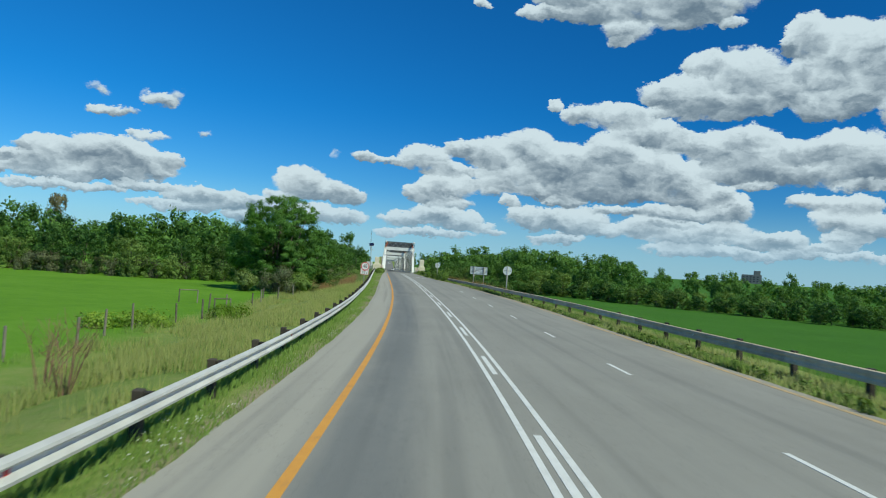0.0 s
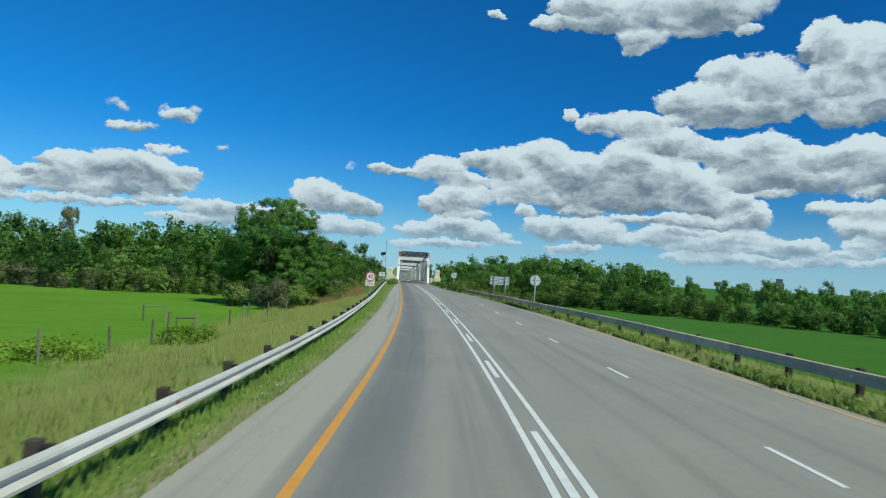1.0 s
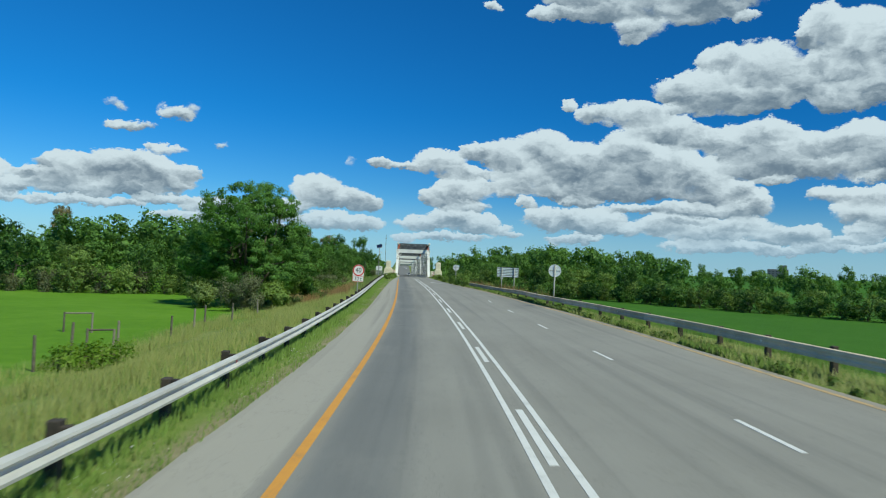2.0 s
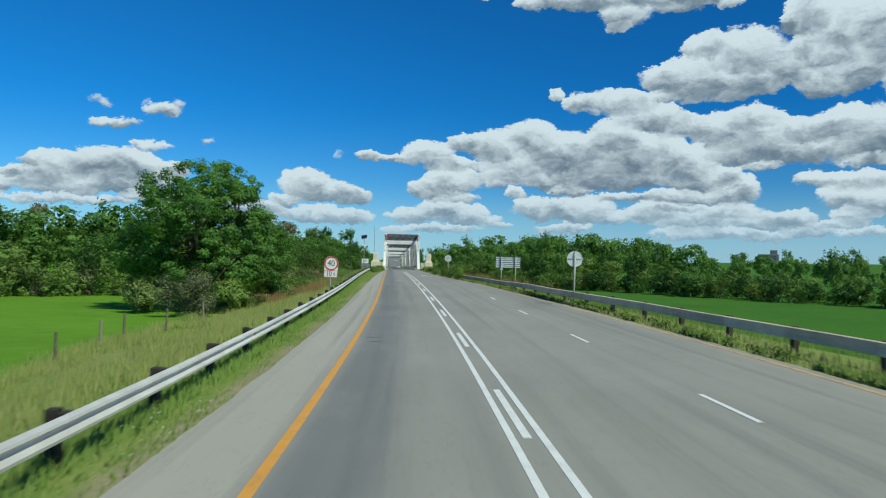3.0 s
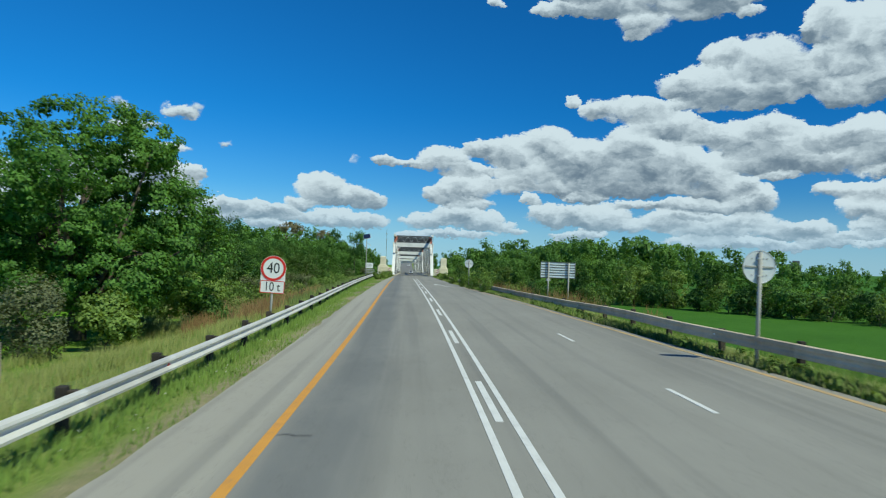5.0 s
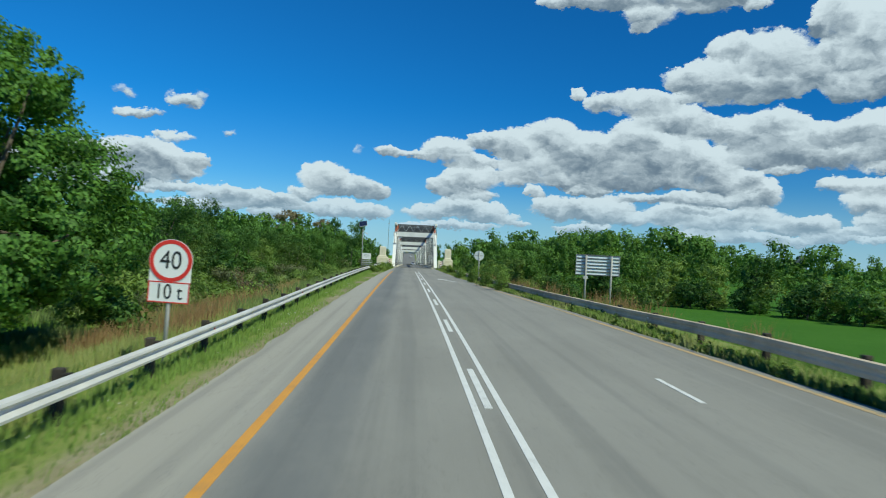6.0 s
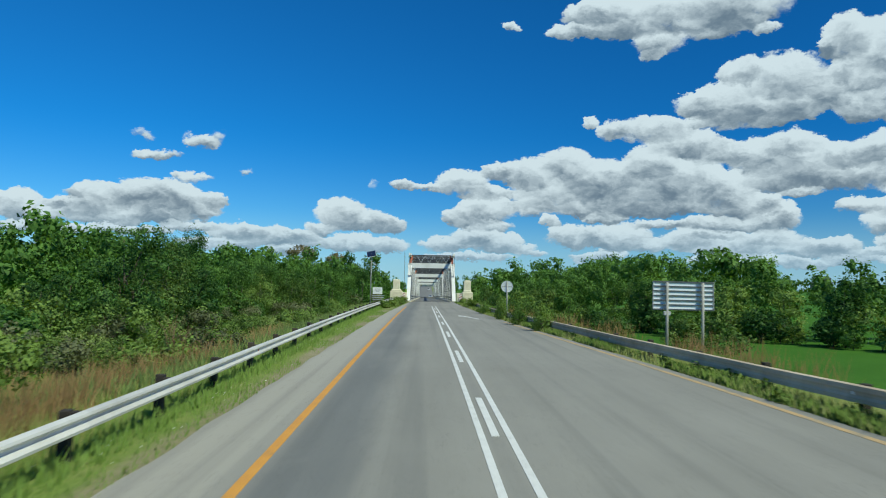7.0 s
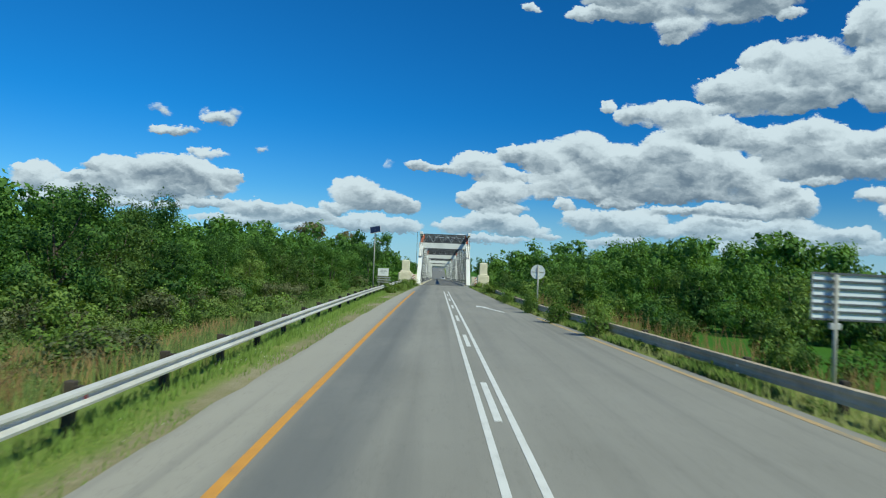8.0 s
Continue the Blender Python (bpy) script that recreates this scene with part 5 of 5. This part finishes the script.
blades("tall_grass", "tall fresh green grass on the road bank", 74, 26000, on_bank(-17.0, -6.9, 6, 200, 1.1, 0.85), 0.15, 0.50, 0.012, GRASS_FRESH)
blades("weeds", "rust-brown dry weeds on the road bank", 76, 3000, on_bank(-12.5, -8.2, 86, 104, 1.0, 0.95), 0.4, 1.2, 0.011, LEAF_RUST)
blades("weeds", "rust-brown dry weeds on the road bank", 85, 3600, on_bank(-18.0, -9.0, 98, 118, 1.0, 0.9), 0.4, 1.1, 0.014, LEAF_RUST)
blades("tall_grass", "pale green tall grass on the wooded road bank", 86, 26000, on_bank(-21.0, -7.0, 92, 175, 1.3, 0.75), 0.30, 0.85, 0.020, LEAF_PALE)
blades("weeds", "brown dry weeds below the guardrail", 80, 1500, on_bank(lambda y: rail_right(min(y, 205)) + 1.0, lambda y: rail_right(min(y, 205)) + 5.5, 88, 150, 1.0, 0.95), 0.5, 1.3, 0.011, LEAF_RUST)
blades("tall_grass", "tall green grass below the guardrail", 75, 20000, on_bank(lambda y: rail_right(min(y, 205)) + 0.5, lambda y: rail_right(min(y, 205)) + 6.0, 10, 200, 1.1, 0.8), 0.18, 0.55, 0.014, GRASS_FRESH)


def flowers():
    """Small white flower heads scattered in the verge grass."""
    rng = np.random.default_rng(83)
    pick = on_bank(-6.7, lambda y: paved_left(max(y, 0)) - 0.1, 8, 120, 1.4, 0.9)
    at = np.array([pick(rng) for _ in range(700)])
    at[:, 2] += rng.uniform(0.06, 0.20, len(at))
    up = np.tile(np.array([[0.0, -0.35, 0.94]]), (len(at), 1))
    me = leaf_mesh("flowers", at, up, 0.028, FLOWER, rng, 1.0)
    tagged(new("flowers", me), "tiny white flower heads in the verge grass", "flowers", kind="stuff")


flowers()


def edge_weeds():
    """Leafy dark weed tufts in a broken row along the right asphalt edge."""
    rng = np.random.default_rng(84)
    pts, nrm = [], []
    y = 10.0
    while y < 200.0:
        y += rng.uniform(0.5, 2.2)
        c = np.array(spot(edge_right(y) + rng.uniform(0.45, 0.95), y))
        r, n = rng.uniform(0.16, 0.42), 70
        d = rng.normal(0, 1, (n, 3))
        d[:, 2] = np.abs(d[:, 2])
        d /= np.linalg.norm(d, axis=1, keepdims=True)
        pts.append(c + d * r * np.array([0.8, 1.5, 0.9]) * rng.uniform(0.5, 1.0, (n, 1)))
        nrm.append(d)
    me = leaf_mesh("edge_weeds", np.concatenate(pts), np.concatenate(nrm), 0.085, WEED, rng, 2.2)
    tagged(new("edge_weeds", me), "dark leafy weed tufts along the asphalt edge", "weeds", kind="stuff")


edge_weeds()


# ---- meadow fence ----
def fence(line, seed):
    rng = random.Random(seed)
    f = thing("meadow_fence", "leaning weathered wooden fence posts along the meadow", "fence")
    for x, y in line:
        p = place(x, y)
        h = rng.uniform(1.15, 1.45)
        lean = Vector((rng.uniform(-0.06, 0.06), rng.uniform(-0.06, 0.06), 0))
        part("post", Geo().tube([p - Vector((0, 0, 0.3)), p + lean + Vector((0, 0, h))], [0.065, 0.055], 7), GREY_WOOD, f)
    return f


fence([(-15.6 + 0.6 * math.sin(k * 1.7) - 0.035 * k, 26 + 4.1 * k) for k in range(13)], 81)


def field_gate(x, y, turn, half):
    at = Matrix.Translation(place(x, y)) @ pose(0, 0, 0, 0, 0, turn)
    s = thing("field_rail", "short weathered wooden rail between two posts in the meadow", "fence", at, group="field rails")
    for sx in (-half, half):
        part("post", Geo().tube([(sx, 0, -0.3), (sx, 0.02, 1.10)], [0.06, 0.05], 7), GREY_WOOD, s)
    part("rail", Geo().tube([(-half - 0.05, 0.05, 1.02), (half + 0.05, 0.05, 1.07)], [0.045, 0.04], 7), GREY_WOOD, s)


field_gate(-15.7, 52.0, 10, 0.55)
field_gate(-21.0, 60.0, 5, 0.75)


# ---- far things ----
def radio_mast():
    at = Matrix.Translation(place(-51, 499))
    s = thing("radio_mast", "thin steel lattice mast beyond the wood", "mast", at)
    part("pole", Geo().tube([(0, 0, -1), (0, 0, 25.5)], [0.13, 0.09], 6), STEEL_DARK, s)
    for z in (14, 19, 23):
        part("antenna", Geo().box((0, 0, z), (0.7, 0.2, 0.5), ch=0.05), STEEL_GREY, s)


def far_tower():
    at = Matrix.Translation((712, 1660, 2.0)) @ pose(0, 0, 0, 0, 0, -20) @ Matrix.Scale(1.25, 4)
    s = thing("tower_building", "grey concrete tower block on the horizon", "building", at)
    part("wall", Geo().box((0, 0, 10), (34, 14, 24), ch=0.3), FAR_WALL, s)
    part("wall", Geo().box((9, 0, 14), (11, 12, 31), ch=0.3), FAR_WALL, s)
    for k in range(5):
        for r in range(3):
            part("window", Geo().box((-14 + 6 * k, -7.1, 10 + 4 * r), (3, 0.3, 1.8), ch=0.05), FAR_PANE, s)


radio_mast()
far_tower()


# ---- road wear ----
def lane_arrow():
    """A worn white arrow that sends the outer lane inwards."""
    a, b = spot(3.1, 132.5, 0.006), spot(1.75, 140.0, 0.006)
    d = (b - a).normalized()
    n = Vector((d.y, -d.x, 0)).normalized()
    w, hw, hl = 0.11, 0.45, 2.2
    c = b - d * hl
    lift = Vector((0, 0, 0.004))
    pts = [a - n * w, a + n * w, c + n * w, c - n * w, c + n * hw, b, c - n * hw]
    g = Geo().add([p - lift * 1.5 for p in pts] + [p for p in pts], [(7, 8, 9, 10), (10, 9, 11, 12), (10, 12, 13), (0, 1, 8, 7), (1, 2, 9, 8), (3, 0, 7, 10), (2, 4, 11, 9), (4, 5, 12, 11), (5, 6, 13, 12), (6, 3, 10, 13)])
    part("lane_arrow", g, PAINT_WHITE, road, "worn white lane arrow")


lane_arrow()
TAR = surface("dark tar seal", [(0.3, (0.05, 0.05, 0.05)), (0.7, (0.12, 0.12, 0.115))], 6.0, 0.8, bump=0.3)


def tar_mark(off, y, w, d, seed):
    """A ragged dark crack seal lying across the wheel track."""
    rng = random.Random(seed)
    g = Geo()
    n = 7
    up, lo = [], []
    for k in range(n):
        x = off + w * (k / (n - 1) - 0.5)
        m = y + rng.uniform(-0.4, 0.4) * d
        t = d * rng.uniform(0.15, 0.5) * (0.3 if k in (0, n - 1) else 1)
        up.append(spot(x, m + t, 0.005))
        lo.append(spot(x, m - t, 0.005))
    g.add(up + lo, [(n + k, n + k + 1, k + 1, k) for k in range(n - 1)])
    part("tar_seal", g, TAR, road)


for k, (off, y, w, d) in enumerate(((-3.3, 64.8, 0.55, 0.14), (-3.05, 57.2, 0.6, 0.16), (-2.95, 55.9, 0.55, 0.16))):
    tar_mark(off, y, w, d, 200 + k)


# ---- bare shrub on the bank, weeds by the bridge ----
def bare_shrub(x, y, seed):
    rng = random.Random(seed)
    s = thing("bare_shrub", "leafless reddish-brown twiggy shrub on the road bank", "shrub", Matrix.Translation(place(x, y)))
    for k in range(11):
        a, r, h = rng.uniform(0, math.tau), rng.uniform(0.3, 1.2), rng.uniform(1.1, 2.1)
        tip = Vector((r * math.cos(a), r * math.sin(a), h))
        mid = tip * 0.5 + Vector((rng.uniform(-0.1, 0.1), rng.uniform(-0.1, 0.1), 0.12))
        stem = part("stem", Geo().tube([(0.1 * math.cos(a), 0.1 * math.sin(a), -0.1), mid, tip], [0.016, 0.011, 0.004], 5), TWIG, s)
        for j in range(4):
            p = mid.lerp(tip, rng.uniform(0.0, 0.8))
            q = p + Vector((rng.uniform(-0.4, 0.4), rng.uniform(-0.4, 0.4), rng.uniform(0.15, 0.5)))
            part("twig", Geo().tube([p, q], [0.007, 0.003], 4), TWIG, stem)


TWIG = surface("reddish twig bark", [(0.3, (0.14, 0.075, 0.045)), (0.7, (0.30, 0.19, 0.12))], 6.0, 0.9)
bare_shrub(-10.2, 18.8, 301)
bare_shrub(-9.0, 17.6, 302)
bare_shrub(-12.8, 99.5, 303)
for k, (off, y) in enumerate(((-5.3, 168.0), (-4.9, 178.0), (-5.4, 186.0), (-4.8, 195.0), (-5.8, 160.0), (5.2, 168.0), (5.4, 182.0), (5.0, 196.0))):
    near_shrub(centre(y) + off, y, 320 + k, 0.9, 0.9, "leafy roadside weed clump by the bridge approach", WEED, 45, 34, 0.11)
